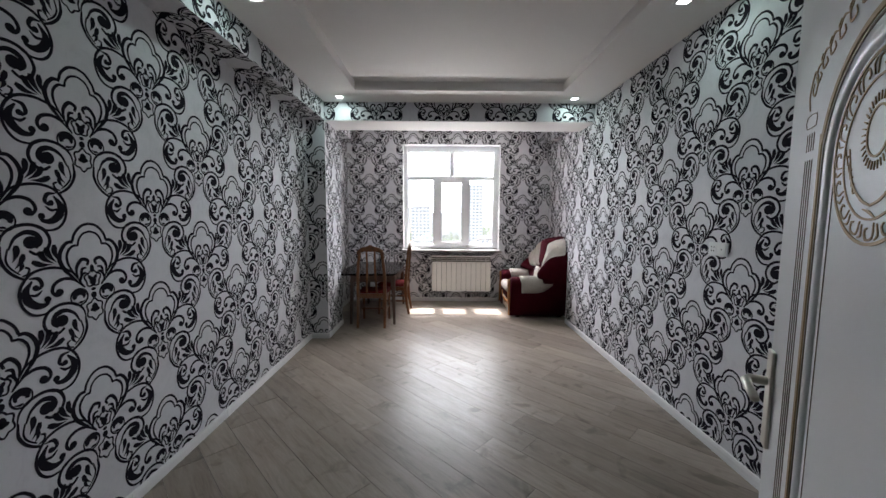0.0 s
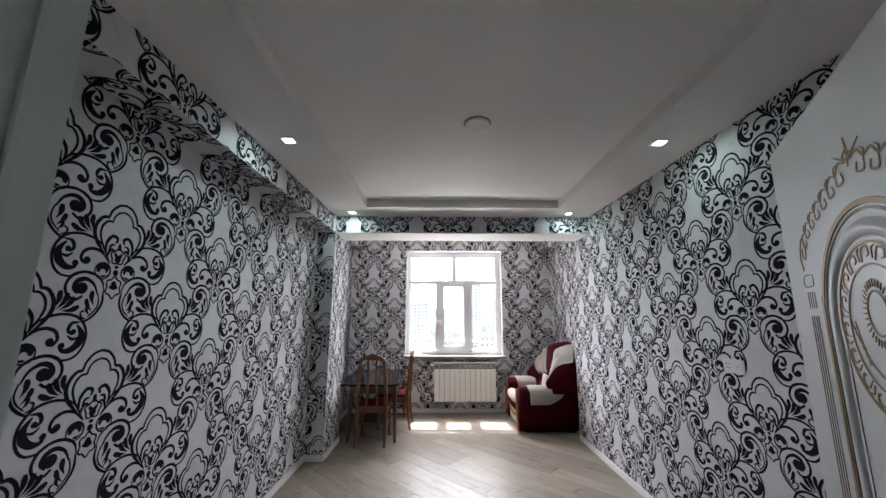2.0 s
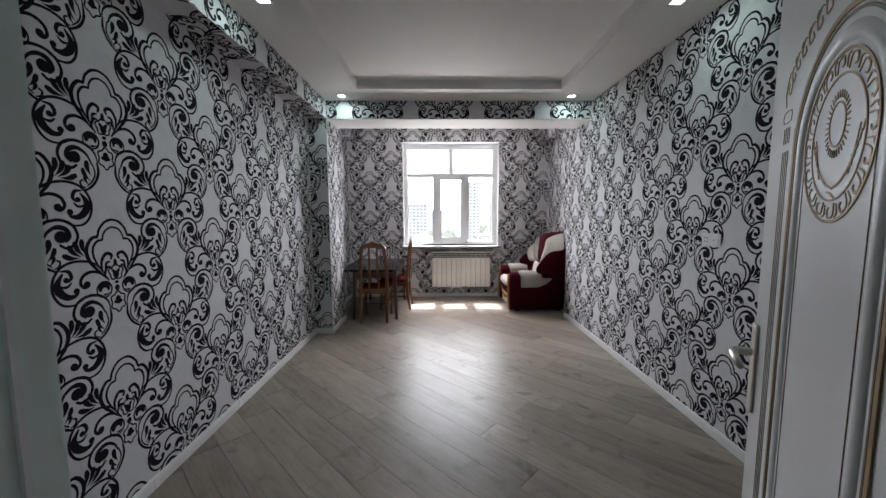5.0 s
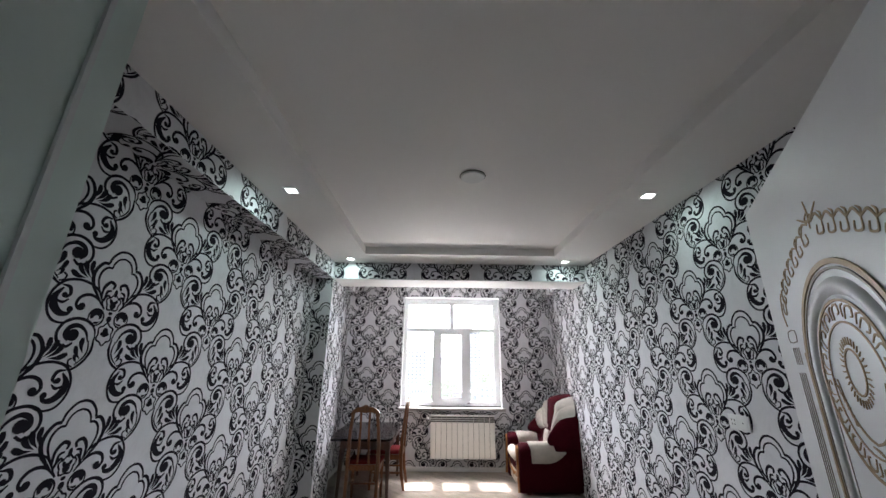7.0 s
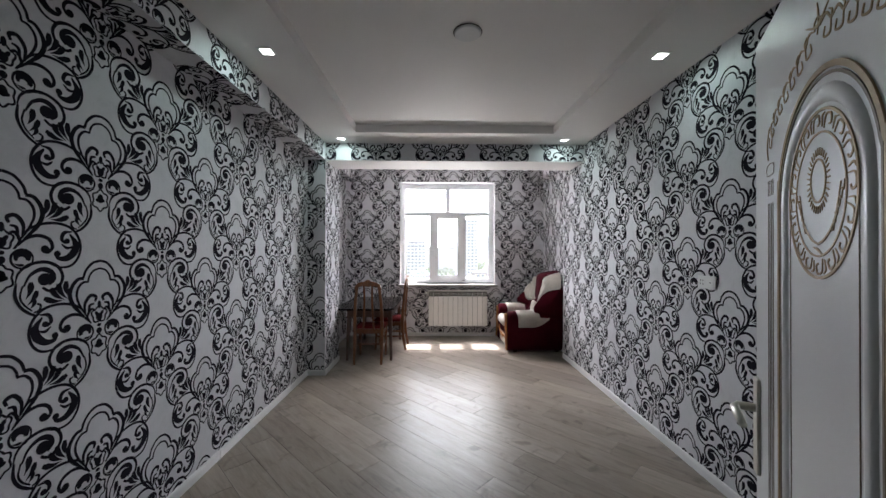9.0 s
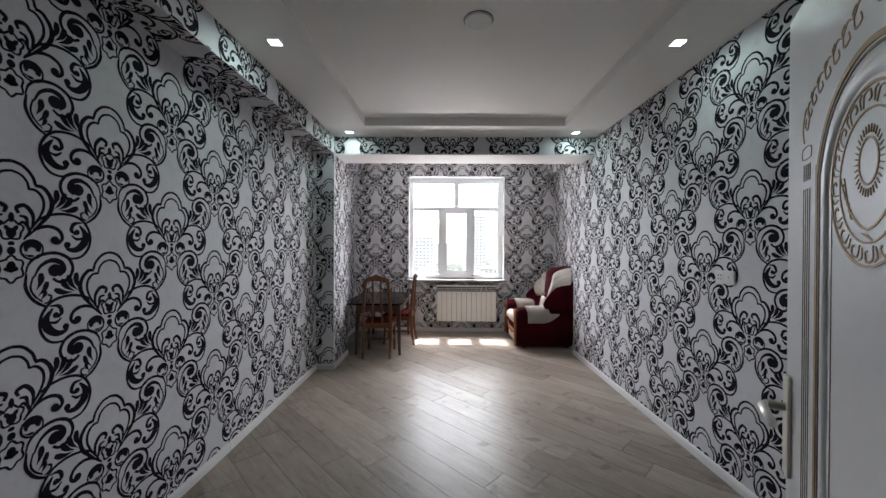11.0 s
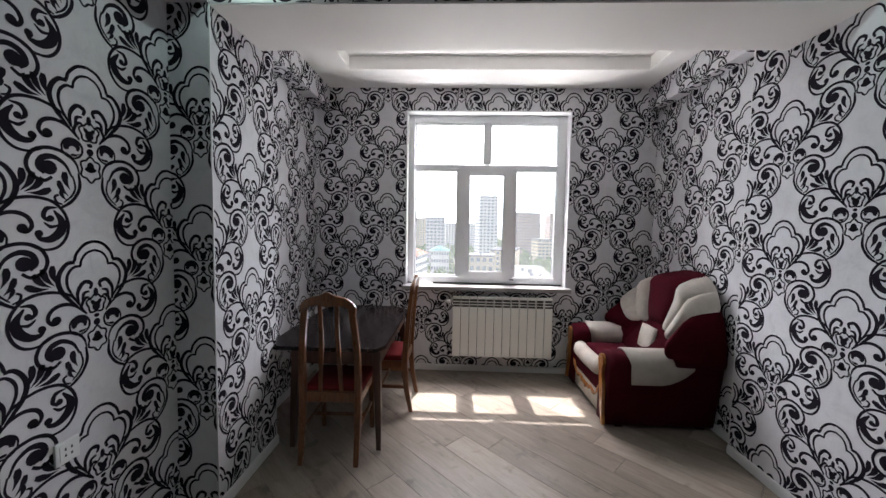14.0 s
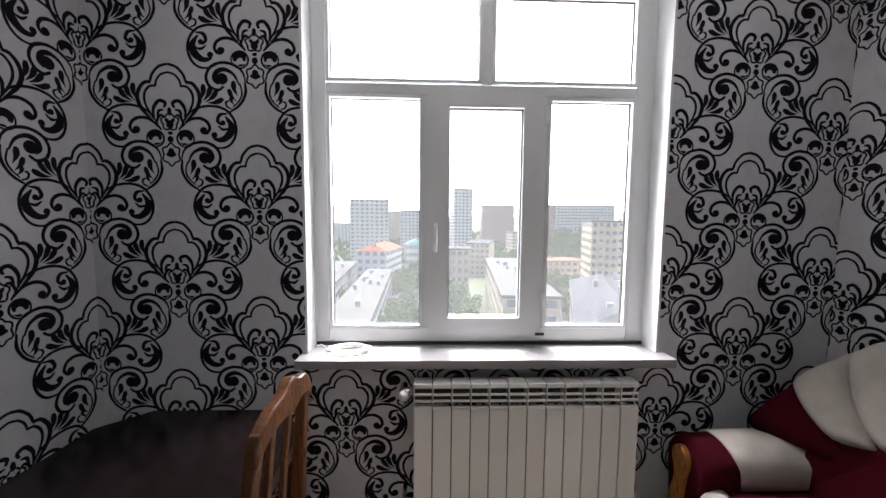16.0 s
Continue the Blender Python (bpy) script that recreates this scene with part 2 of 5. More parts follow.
def prism(pts, z0, z1):
    """An upright prism over a flat outline (counter-clockwise)."""
    bm = bmesh.new()
    lo, hi = [bm.verts.new((x, y, z0)) for x, y in pts], [bm.verts.new((x, y, z1)) for x, y in pts]
    n = len(pts)
    bm.faces.new(lo[::-1])
    bm.faces.new(hi)
    for i in range(n):
        bm.faces.new((lo[i], lo[(i + 1) % n], hi[(i + 1) % n], hi[i]))
    return bm


def sweep(spine, radii, sides=8, flat=1.0, up=Vector((0, 0, 1))):
    """A closed tube through the spine with a radius at each point; flat squeezes it across."""
    bm = bmesh.new()
    pts = [Vector(p) for p in spine]
    rings = []
    for i, p in enumerate(pts):
        d = (pts[min(i + 1, len(pts) - 1)] - pts[max(i - 1, 0)]).normalized()
        ref = up if abs(d.dot(up)) < 0.95 else Vector((1, 0, 0))
        a = d.cross(ref).normalized()
        b = a.cross(d).normalized()
        r = radii[i] if not isinstance(radii, (int, float)) else radii
        rings.append([bm.verts.new(p + a * (r * flat * math.cos(2 * math.pi * k / sides)) + b * (r * math.sin(2 * math.pi * k / sides))) for k in range(sides)])
    for r0, r1 in zip(rings, rings[1:]):
        for k in range(sides):
            bm.faces.new((r0[k], r0[(k + 1) % sides], r1[(k + 1) % sides], r1[k]))
    bm.faces.new(rings[0][::-1])
    bm.faces.new(rings[-1])
    bmesh.ops.recalc_face_normals(bm, faces=bm.faces)
    return bm


def square_post(spine, widths, depths):
    """A post of rectangular section that follows the spine."""
    bm = bmesh.new()
    rings = []
    for (x, y, z), w, d in zip(spine, widths, depths):
        rings.append([bm.verts.new((x + sx * w / 2, y + sy * d / 2, z)) for sx, sy in ((-1, -1), (1, -1), (1, 1), (-1, 1))])
    for r0, r1 in zip(rings, rings[1:]):
        for k in range(4):
            bm.faces.new((r0[k], r0[(k + 1) % 4], r1[(k + 1) % 4], r1[k]))
    bm.faces.new(rings[0][::-1])
    bm.faces.new(rings[-1])
    bmesh.ops.recalc_face_normals(bm, faces=bm.faces)
    return bm


def spline(pts, steps=6):
    """Catmull-Rom through flat or solid points."""
    p = [Vector(q).to_3d() if len(q) == 2 else Vector(q) for q in pts]
    p = [p[0] * 2 - p[1]] + p + [p[-1] * 2 - p[-2]]
    out = []
    for i in range(1, len(p) - 2):
        for k in range(steps):
            t = k / steps
            out.append(0.5 * (2 * p[i] + (p[i + 1] - p[i - 1]) * t + (2 * p[i - 1] - 5 * p[i] + 4 * p[i + 1] - p[i + 2]) * t * t + (3 * p[i] - p[i - 1] - 3 * p[i + 1] + p[i + 2]) * t ** 3))
    out.append(p[-2])
    return out


# ---- the room's measures ----
XL, XR, YN, YF = -1.59, 1.85, -0.10, 6.10
PIL_X, PIL_Y0, PIL_Y1 = -1.372, 4.05, 4.68
ALC_L, ALC_R, PIER_Y = -1.63, 1.95, 4.77
CEIL, TRAY, BEAM_Z, BEAM_Y1 = 2.875, 2.965, 2.658, 4.52
ALC_CEIL, ALC_TRAY = 3.03, 3.15
WIN_X0, WIN_X1, WIN_Z0, WIN_Z1 = -0.658, 1.064, 0.938, 2.79
OUT_Y = 6.45
DOOR_X0, DOOR_X1, DOOR_Z = -0.38, 0.536, 2.16

# ---- walls, each a solid of its own ----
wall_left = structure("wall_left", box(XL - 0.2, XL, YN - 0.15, PIL_Y0, 0, 3.2), PAPER, "long wall in silver-grey damask wallpaper")
wall_alcove_left = structure("wall_alcove_left", box(ALC_L - 0.2, ALC_L, PIL_Y0 + 0.004, YF, 0, 3.2), PAPER, "alcove wall in silver-grey damask wallpaper")
pillar = structure("pillar", box(ALC_L + 0.002, PIL_X, PIL_Y0, PIL_Y1, 0, 3.2), PAPER, "square pillar covered in damask wallpaper", 0.003)
wall_right = structure("wall_right", box(XR, XR + 0.3, YN - 0.15, PIER_Y, 0, 3.2), PAPER, "long wall in silver-grey damask wallpaper")
wall_alcove_right = structure("wall_alcove_right", box(ALC_R, ALC_R + 0.2, PIER_Y + 0.002, YF, 0, 3.2), PAPER, "alcove wall in silver-grey damask wallpaper")
wall_window = structure("wall_window", boxes(
    (ALC_L - 0.2, WIN_X0, YF, OUT_Y, -0.3, 3.4), (WIN_X1, ALC_R + 0.2, YF, OUT_Y, -0.3, 3.4),
    (WIN_X0, WIN_X1, YF, OUT_Y, WIN_Z1, 3.4), (WIN_X0, WIN_X1, YF, OUT_Y, -0.3, WIN_Z0 - 0.04)), PAPER, "window wall in silver-grey damask wallpaper")
wall_door = structure("wall_door", boxes(
    (XL, DOOR_X0 - 0.03, YN - 0.15, YN, 0, 3.2), (DOOR_X1 + 0.03, XR, YN - 0.15, YN, 0, 3.2),
    (DOOR_X0 - 0.03, DOOR_X1 + 0.03, YN - 0.15, YN, DOOR_Z + 0.03, 3.2)), PAPER, "wall round the doorway in damask wallpaper")
soffit_left = structure("soffit_left", box(XL + 0.002, PIL_X - 0.002, YN, PIL_Y0 - 0.002, BEAM_Z + 0.01, CEIL + 0.1), PAPER, "boxed soffit in damask wallpaper along the wall")
beam = structure("beam", box(PIL_X, XR - 0.002, PIL_Y0 + 0.004, BEAM_Y1, BEAM_Z, 3.2), WHITE, "white ceiling beam faced with damask wallpaper")
beam_face = part("wallpaper_facing", box(PIL_X, XR - 0.002, PIL_Y0, PIL_Y0 + 0.004, BEAM_Z + 0.006, CEIL), PAPER, beam, "damask wallpaper")
alcove_soffit_left = structure("alcove_soffit_left", box(ALC_L + 0.002, -1.49, PIL_Y1 + 0.002, YF - 0.002, 2.81, ALC_CEIL + 0.05), PAPER, "boxed soffit in damask wallpaper")
alcove_soffit_right = structure("alcove_soffit_right", box(1.84, ALC_R - 0.002, PIER_Y + 0.004, YF - 0.002, 2.80, ALC_CEIL + 0.05), PAPER, "boxed soffit in damask wallpaper")


def tray_ceiling(name, x0, x1, y0, y1, z, hx0, hx1, hy0, hy1, zt, label):
    bm = boxes((x0, hx0, y0, y1, z, zt), (hx1, x1, y0, y1, z, zt), (hx0, hx1, y0, hy0, z, zt), (hx0, hx1, hy1, y1, z, zt), (x0, x1, y0, y1, zt, zt + 0.08))
    return structure(name, bm, WHITE, label)


tray_ceiling("ceiling", PIL_X, XR, YN, PIL_Y0 + 0.002, CEIL, -0.905, 1.335, 0.42, 3.64, TRAY, "white ceiling with a recessed tray")
tray_ceiling("ceiling_alcove", -1.49, 1.84, BEAM_Y1, YF, ALC_CEIL, -1.15, 1.62, 4.85, 5.66, ALC_TRAY, "white alcove ceiling with a recessed tray")

# the hall behind the doorway, closed
hall = structure("wall_hall", boxes((-1.6, -1.4, -2.4, YN - 0.15, 0, 2.7), (1.4, 1.6, -2.4, YN - 0.15, 0, 2.7), (-1.6, 1.6, -2.6, -2.4, 0, 2.7)), plaster("hall_paint", (0.72, 0.78, 0.75), 0.6), "plain painted hall walls")
structure("ceiling_hall", box(-1.6, 1.6, -2.6, YN - 0.15, 2.7, 2.8), WHITE, "white hall ceiling")

# ---- skirting boards ----
BB = [("y", XL, 1, YN, PIL_Y0), ("x", PIL_Y0, -1, XL, PIL_X + 0.014), ("y", PIL_X, 1, PIL_Y0 - 0.014, PIL_Y1), ("y", ALC_L, 1, PIL_Y1, YF),
      ("y", XR, -1, YN, PIER_Y), ("y", ALC_R, -1, PIER_Y, YF), ("x", YF, -1, ALC_L + 0.014, ALC_R - 0.014),
      ("x", YN, 1, XL, DOOR_X0 - 0.1), ("x", YN, 1, DOOR_X1 + 0.1, XR)]
for axis, at, side, a, b in BB:
    bm = bmesh.new()
    prof = [(0.0, 0.0), (0.014, 0.0), (0.014, 0.045), (0.009, 0.062), (0.0, 0.066)]
    ends = []
    for s in (a, b):
        ends.append([bm.verts.new((at + side * d, s, h) if axis == "y" else (s, at + side * d, h)) for d, h in prof])
    for k in range(4):
        bm.faces.new((ends[0][k], ends[0][k + 1], ends[1][k + 1], ends[1][k]))
    bm.faces.new(ends[0])
    bm.faces.new(ends[1][::-1])
    bmesh.ops.recalc_face_normals(bm, faces=bm.faces)
    structure("baseboard", bm, TRIM, "narrow white skirting board")
# cable clips and joints on the long skirting
for y in (1.28, 1.42, 2.26):
    bb = structure("trim", box(XL + 0.0135, XL + 0.0165, y, y + 0.035, 0.004, 0.064), PLASTIC, "small skirting joint cover")

# ---- damask wallpaper print ----
# One motif, in hundredths of its own grid: right half; x from the axis, y up from the pendant's tip.
S_ = 1 / 365.0


def ribbon(pts, widths, steps=5, gain=0.98):
    p = [Vector((q.x, q.y)) for q in spline(pts, steps)]
    n = len(p)
    quads, left, right = [], [], []
    for i, q in enumerate(p):
        t = i / (n - 1) * (len(widths) - 1)
        k = min(int(t), len(widths) - 2)
        w = (widths[k] + (widths[k + 1] - widths[k]) * (t - k)) / 2 * gain
        d = (p[min(i + 1, n - 1)] - p[max(i - 1, 0)]).normalized()
        nrm = Vector((-d.y, d.x))
        left.append(q + nrm * w)
        right.append(q - nrm * w)
    for i in range(n - 1):
        quads.append([left[i], right[i], right[i + 1], left[i + 1]])
    return quads


def disc_poly(x, y, rx, ry=None, n=12, turn=0.0):
    ry = ry or rx
    return [[Vector((x + rx * math.cos(a) * math.cos(turn) - ry * math.sin(a) * math.sin(turn), y + rx * math.cos(a) * math.sin(turn) + ry * math.sin(a) * math.cos(turn)))
             for a in [2 * math.pi * k / n for k in range(n)]]]


def tear(x0, y0, x1, y1, w):
    bx, by = (y1 - y0) * 0.1, (x0 - x1) * 0.1
    return ribbon([(x0, y0), ((x0 + x1) / 2 + bx, (y0 + y1) / 2 + by), (x1, y1)], [0.6, w * 0.4, w * 0.85, w * 1.1, w * 0.6], 5)


def petal_ring(x, y, r, lobes, width, squash=1.0):
    pts = []
    n = lobes * 4
    for k in range(n + 1):
        a = 2 * math.pi * k / n + math.pi / 2
        rr = r * (1 + 0.13 * math.cos(lobes * (a - math.pi / 2)))
        pts.append((x + rr * math.cos(a), y + rr * squash * math.sin(a)))
    return ribbon(pts, [width, width], 2)


def motif():
    half = []
    # ogee arch, two lines
    half += ribbon([(0, 168), (13, 164), (24, 152), (28, 140)], [4.5, 4.5, 4.5])
    half += ribbon([(27, 139), (37, 138), (46, 127), (49, 113), (44, 98), (35, 86), (26, 76)], [5, 6, 7, 6, 3])
    half += ribbon([(0, 155), (11, 151), (18, 142), (20, 133)], [3.6, 3.6])
    half += ribbon([(19, 133), (29, 132), (37, 122), (38, 108), (32, 93), (23, 80)], [3.6, 4.5, 4, 2])
    # fan of drops
    for q in ((49, 110, 55, 137, 8.5), (53, 109, 67, 134, 8.5), (57, 108, 77, 128, 8.5), (60, 107, 86, 114, 8.5)):
        half += tear(*q)
    # wing and its filled inner scroll
    half += ribbon([(22, 76), (36, 94), (62, 102), (86, 98), (100, 84), (105, 66), (101, 48), (90, 36), (74, 34), (58, 41)], [2.5, 4.5, 4.5, 4.5, 4, 2.5])
    half += ribbon([(88, 86), (97, 72), (95, 58), (84, 48), (72, 48), (67, 55)], [2.5, 10, 13, 10, 6, 3], 6)
    half += disc_poly(70, 55, 5)
    half += ribbon([(92, 90), (80, 88), (76, 78), (82, 71)], [2, 6, 6, 3])
    half += disc_poly(84, 75, 4.5)
    half += ribbon([(76, 70), (84, 64), (93, 66)], [2, 5, 3])
    # inner hook
    half += ribbon([(18, 66), (30, 78), (45, 82), (58, 77), (63, 66), (58, 58), (51, 58)], [2, 5, 5.5, 5.5, 5, 4])
    half += disc_poly(53, 62, 6)
    # lower scroll
    half += ribbon([(16, 14), (20, 28), (32, 39), (52, 43), (70, 36), (78, 20), (73, 5), (60, -1), (50, 5)], [2, 4, 5, 5, 5, 5, 4])
    half += ribbon([(26, 8), (34, 24), (48, 32), (61, 28), (65, 17), (58, 9)], [2.5, 5, 8, 8, 6])
    half += disc_poly(53, 17, 9.5)
    half += ribbon([(17, 14), (16, -4), (22, -19), (31, -29), (42, -36)], [3, 5, 4.5, 4.5, 3.5])
    half += ribbon([(25, 10), (22, -6), (27, -18), (37, -28)], [2.5, 3, 3, 2])
    half += tear(29, -10, 35, 14, 8.5)
    half += tear(31, -19, 43, 1, 7.5)
    half += tear(34, -25, 41, -12, 5.5)
    half += ribbon([(39, -31), (46, -28), (48, -21), (43, -18)], [2.5, 3.5, 3])
    # leaves over the heart
    half += ribbon([(24, 78), (25, 96), (16, 109), (6, 106), (8, 98)], [3, 6, 6, 4])
    half += ribbon([(19, 76), (17, 92), (9, 95)], [3, 5, 3])
    half += ribbon([(14, 62), (21, 74), (14, 86), (7, 82)], [3, 4.5, 4.5, 3])
    # butterfly wing
    half += ribbon([(24 + 13.5 * math.cos(a), 48 + 13.5 * math.sin(a)) for a in [radians(d) for d in range(-20, 341, 30)]], [2.5, 3.5, 2.5], 2)
    half += ribbon([(24 + 7.5 * math.cos(a), 49 + 7 * math.sin(a)) for a in [radians(d) for d in range(-30, 236, 30)]], [5, 10, 10, 8, 3], 2)
    half += tear(14, 42, 26, 39, 4)
    whole = list(half) + [[Vector((-v.x, v.y)) for v in q][::-1] for q in half]
    # on the axis
    whole += disc_poly(0, 71, 6, 7) + disc_poly(4.5, 77, 3, 5, 10, -0.6) + disc_poly(-4.5, 77, 3, 5, 10, 0.6) + disc_poly(0, 92, 3.5, 7) + disc_poly(0, 57, 4, 3) + disc_poly(0, 47, 5, 5.5)
    whole += petal_ring(0, 75, 13, 5, 3, 1.0)
    whole += petal_ring(0, 22, 13.5, 6, 3, 1.25)
    whole += disc_poly(0, 25, 5.5, 8) + disc_poly(0, 22, 8.5, 4)
    return [[(v.x * S_, v.y * S_) for v in q] for q in whole]


MOTIF = motif()
DX, DZ = 0.3785, 0.695


def clip_poly(poly, x0, x1, y0, y1):
    for axis, lim, sign in ((0, x0, 1), (0, x1, -1), (1, y0, 1), (1, y1, -1)):
        out = []
        for a, b in zip(poly, poly[1:] + poly[:1]):
            da, db = sign * (a[axis] - lim), sign * (b[axis] - lim)
            if da >= 0:
                out.append(a)
            if (da >= 0) != (db >= 0):
                t = da / (da - db)
                out.append((a[0] + (b[0] - a[0]) * t, a[1] + (b[1] - a[1]) * t))
        poly = out
        if len(poly) < 3:
            return None
    return poly


def paper_print(owner, place, rects, phase, dx=DX, dz=DZ):
    """The raised flock print on flat rectangles of a wall. place(u, v) gives the point in the room; phase is one motif's tip."""
    verts, faces = [], []
    u_all, v_all = [r[0] for r in rects] + [r[1] for r in rects], [r[2] for r in rects] + [r[3] for r in rects]
    k0, k1 = math.floor((min(u_all) - phase[0]) / dx) - 1, math.ceil((max(u_all) - phase[0]) / dx) + 1
    fu = dx / 0.3785
    for k in range(k0, k1 + 1):
        u = phase[0] + k * dx
        base = phase[1] + (dz / 2 if k % 2 else 0.0)
        for j in range(math.floor((min(v_all) - base) / dz) - 1, math.ceil((max(v_all) - base) / dz) + 1):
            v = base + j * dz
            for x0, x1, y0, y1 in rects:
                if u + 0.31 < x0 or u - 0.31 > x1 or v + 0.48 < y0 or v - 0.13 > y1:
                    continue
                inside = u - 0.3 > x0 and u + 0.3 < x1 and v - 0.12 > y0 and v + 0.47 < y1
                for q in MOTIF:
                    poly = [(u + a * fu, v + b) for a, b in q]
                    if not inside:
                        poly = clip_poly(poly, x0, x1, y0, y1)
                        if not poly:
                            continue
                    n = len(verts)
                    verts += [place(*p) for p in poly]
                    faces.append(tuple(range(n, n + len(poly))))
    me = bpy.data.meshes.new("wallpaper_print")
    me.from_pydata(verts, [], faces)
    me.materials.append(FLOCK)
    ob = new("wallpaper_print", me)
    ob.parent = owner
    return tagged(ob, "black raised flock damask print", kind="stuff")


E_ = 0.0009
paper_print(wall_left, lambda u, v: (XL + E_, u, v), [(YN, PIL_Y0, 0.066, BEAM_Z + 0.01)], (1.317, 1.712), 0.387, 0.687)
paper_print(wall_right, lambda u, v: (XR - E_, u, v), [(YN, PIER_Y, 0.066, CEIL)], (1.801, 1.532), 0.381, 0.702)
paper_print(wall_window, lambda u, v: (u, YF - E_, v),
            [(ALC_L, WIN_X0 - 0.004, 0.066, 3.03), (WIN_X1 + 0.004, ALC_R, 0.066, 3.03), (WIN_X0 - 0.004, WIN_X1 + 0.004, WIN_Z1, 3.03), (WIN_X0 - 0.004, WIN_X1 + 0.004, 0.066, WIN_Z0 - 0.04)],
            (-0.865, 1.46), 0.389, 0.707)
paper_print(pillar, lambda u, v: (PIL_X + E_, u, v), [(PIL_Y0 + 0.003, PIL_Y1 - 0.003, 0.066, 3.03)], (4.39, 1.53), 0.365)
paper_print(pillar, lambda u, v: (u, PIL_Y0 - E_, v), [(XL, PIL_X - 0.003, 0.066, BEAM_Z + 0.01)], (-1.43, 1.20), 0.377)
paper_print(wall_alcove_left, lambda u, v: (ALC_L + E_, u, v), [(PIL_Y1, YF, 0.066, 2.81)], (5.335, 1.455), 0.385, 0.707)
paper_print(wall_alcove_right, lambda u, v: (ALC_R - E_, u, v), [(PIER_Y, YF, 0.066, 2.80)], (5.30, 1.688), 0.377)
paper_print(soffit_left, lambda u, v: (PIL_X - 0.002 + E_, u, v), [(YN, PIL_Y0, BEAM_Z + 0.012, CEIL)], (1.317, 2.56), 0.387)
paper_print(soffit_left, lambda u, v: (v, u, BEAM_Z + 0.01 - E_), [(YN, PIL_Y0, XL, PIL_X - 0.002)], (1.317, -1.72), 0.387)
paper_print(beam_face, lambda u, v: (u, PIL_Y0 - E_, v), [(PIL_X, XR, BEAM_Z + 0.008, CEIL)], (-0.75, 2.55), 0.40)
paper_print(alcove_soffit_left, lambda u, v: (-1.49 + E_, u, v), [(PIL_Y1, YF, 2.812, ALC_CEIL)], (5.29, 2.60), 0.385)
paper_print(alcove_soffit_left, lambda u, v: (v, u, 2.81 - E_), [(PIL_Y1, YF, ALC_L, -1.49)], (5.29, -1.75), 0.385)
paper_print(alcove_soffit_right, lambda u, v: (1.84 - E_, u, v), [(PIER_Y, YF, 2.802, ALC_CEIL)], (5.30, 2.60), 0.377)
paper_print(alcove_soffit_right, lambda u, v: (v, u, 2.80 - E_), [(PIER_Y, YF, 1.84, ALC_R)], (5.30, 1.7), 0.377)
paper_print(wall_door, lambda u, v: (u, YN + E_, v), [(XL, DOOR_X0 - 0.1, 0.066, BEAM_Z), (DOOR_X1 + 0.1, XR, 0.066, CEIL), (DOOR_X0 - 0.1, DOOR_X1 + 0.1, DOOR_Z + 0.1, CEIL)], (-0.6, 1.5))
# the pier's papered return at the alcove
structure("trim", box(PIL_X - 0.004, PIL_X + 0.003, PIL_Y0 - 0.003, PIL_Y0 + 0.004, 0.066, BEAM_Z), TRIM, "white corner strip on the pillar")

structure("trim", box(XR - 0.003, XR + 0.003, PIER_Y - 0.003, PIER_Y + 0.004, 0.066, CEIL), TRIM, "white corner strip on the pier")

# ---- window ----
FR_Y0, FR_Y1 = 6.225, 6.295


def frame_bar(x0, x1, z0, z1, y0=FR_Y0, y1=FR_Y1, bev=0.006):
    bm = box(x0, x1, y0, y1, z0, z1)
    bmesh.ops.bevel(bm, geom=list(bm.edges), offset=bev, segments=2, profile=0.6, affect="EDGES", clamp_overlap=True)
    return bm


window = new("window_1")
tagged(window, "white plastic window of five panes with one sash", kind="structure")
FX0, FX1, FZ0, FZ1 = WIN_X0 + 0.0, WIN_X1 - 0.0, WIN_Z0 + 0.005, WIN_Z1
PX0, PX1, PZ0, PZ1 = -0.586, 0.972, 1.02, 2.70
TR0, TR1 = 2.205, 2.257
M1, M2 = -0.067, 0.483
MT = 0.21
part("frame_bar", frame_bar(FX0, PX0, FZ0, FZ1), PVC, window)
part("frame_bar", frame_bar(PX1, FX1, FZ0, FZ1), PVC, window)
part("frame_bar", frame_bar(PX0, PX1, PZ1, FZ1), PVC, window)
part("frame_bar", frame_bar(PX0, PX1, FZ0, PZ0), PVC, window)
part("transom", frame_bar(PX0, PX1, TR0, TR1), PVC, window)
part("mullion", frame_bar(MT - 0.028, MT + 0.028, TR1, PZ1), PVC, window)
part("mullion", frame_bar(M1 - 0.04, M1 + 0.03, PZ0, TR0), PVC, window)
part("mullion", frame_bar(M2 - 0.03, M2 + 0.04, PZ0, TR0), PVC, window)


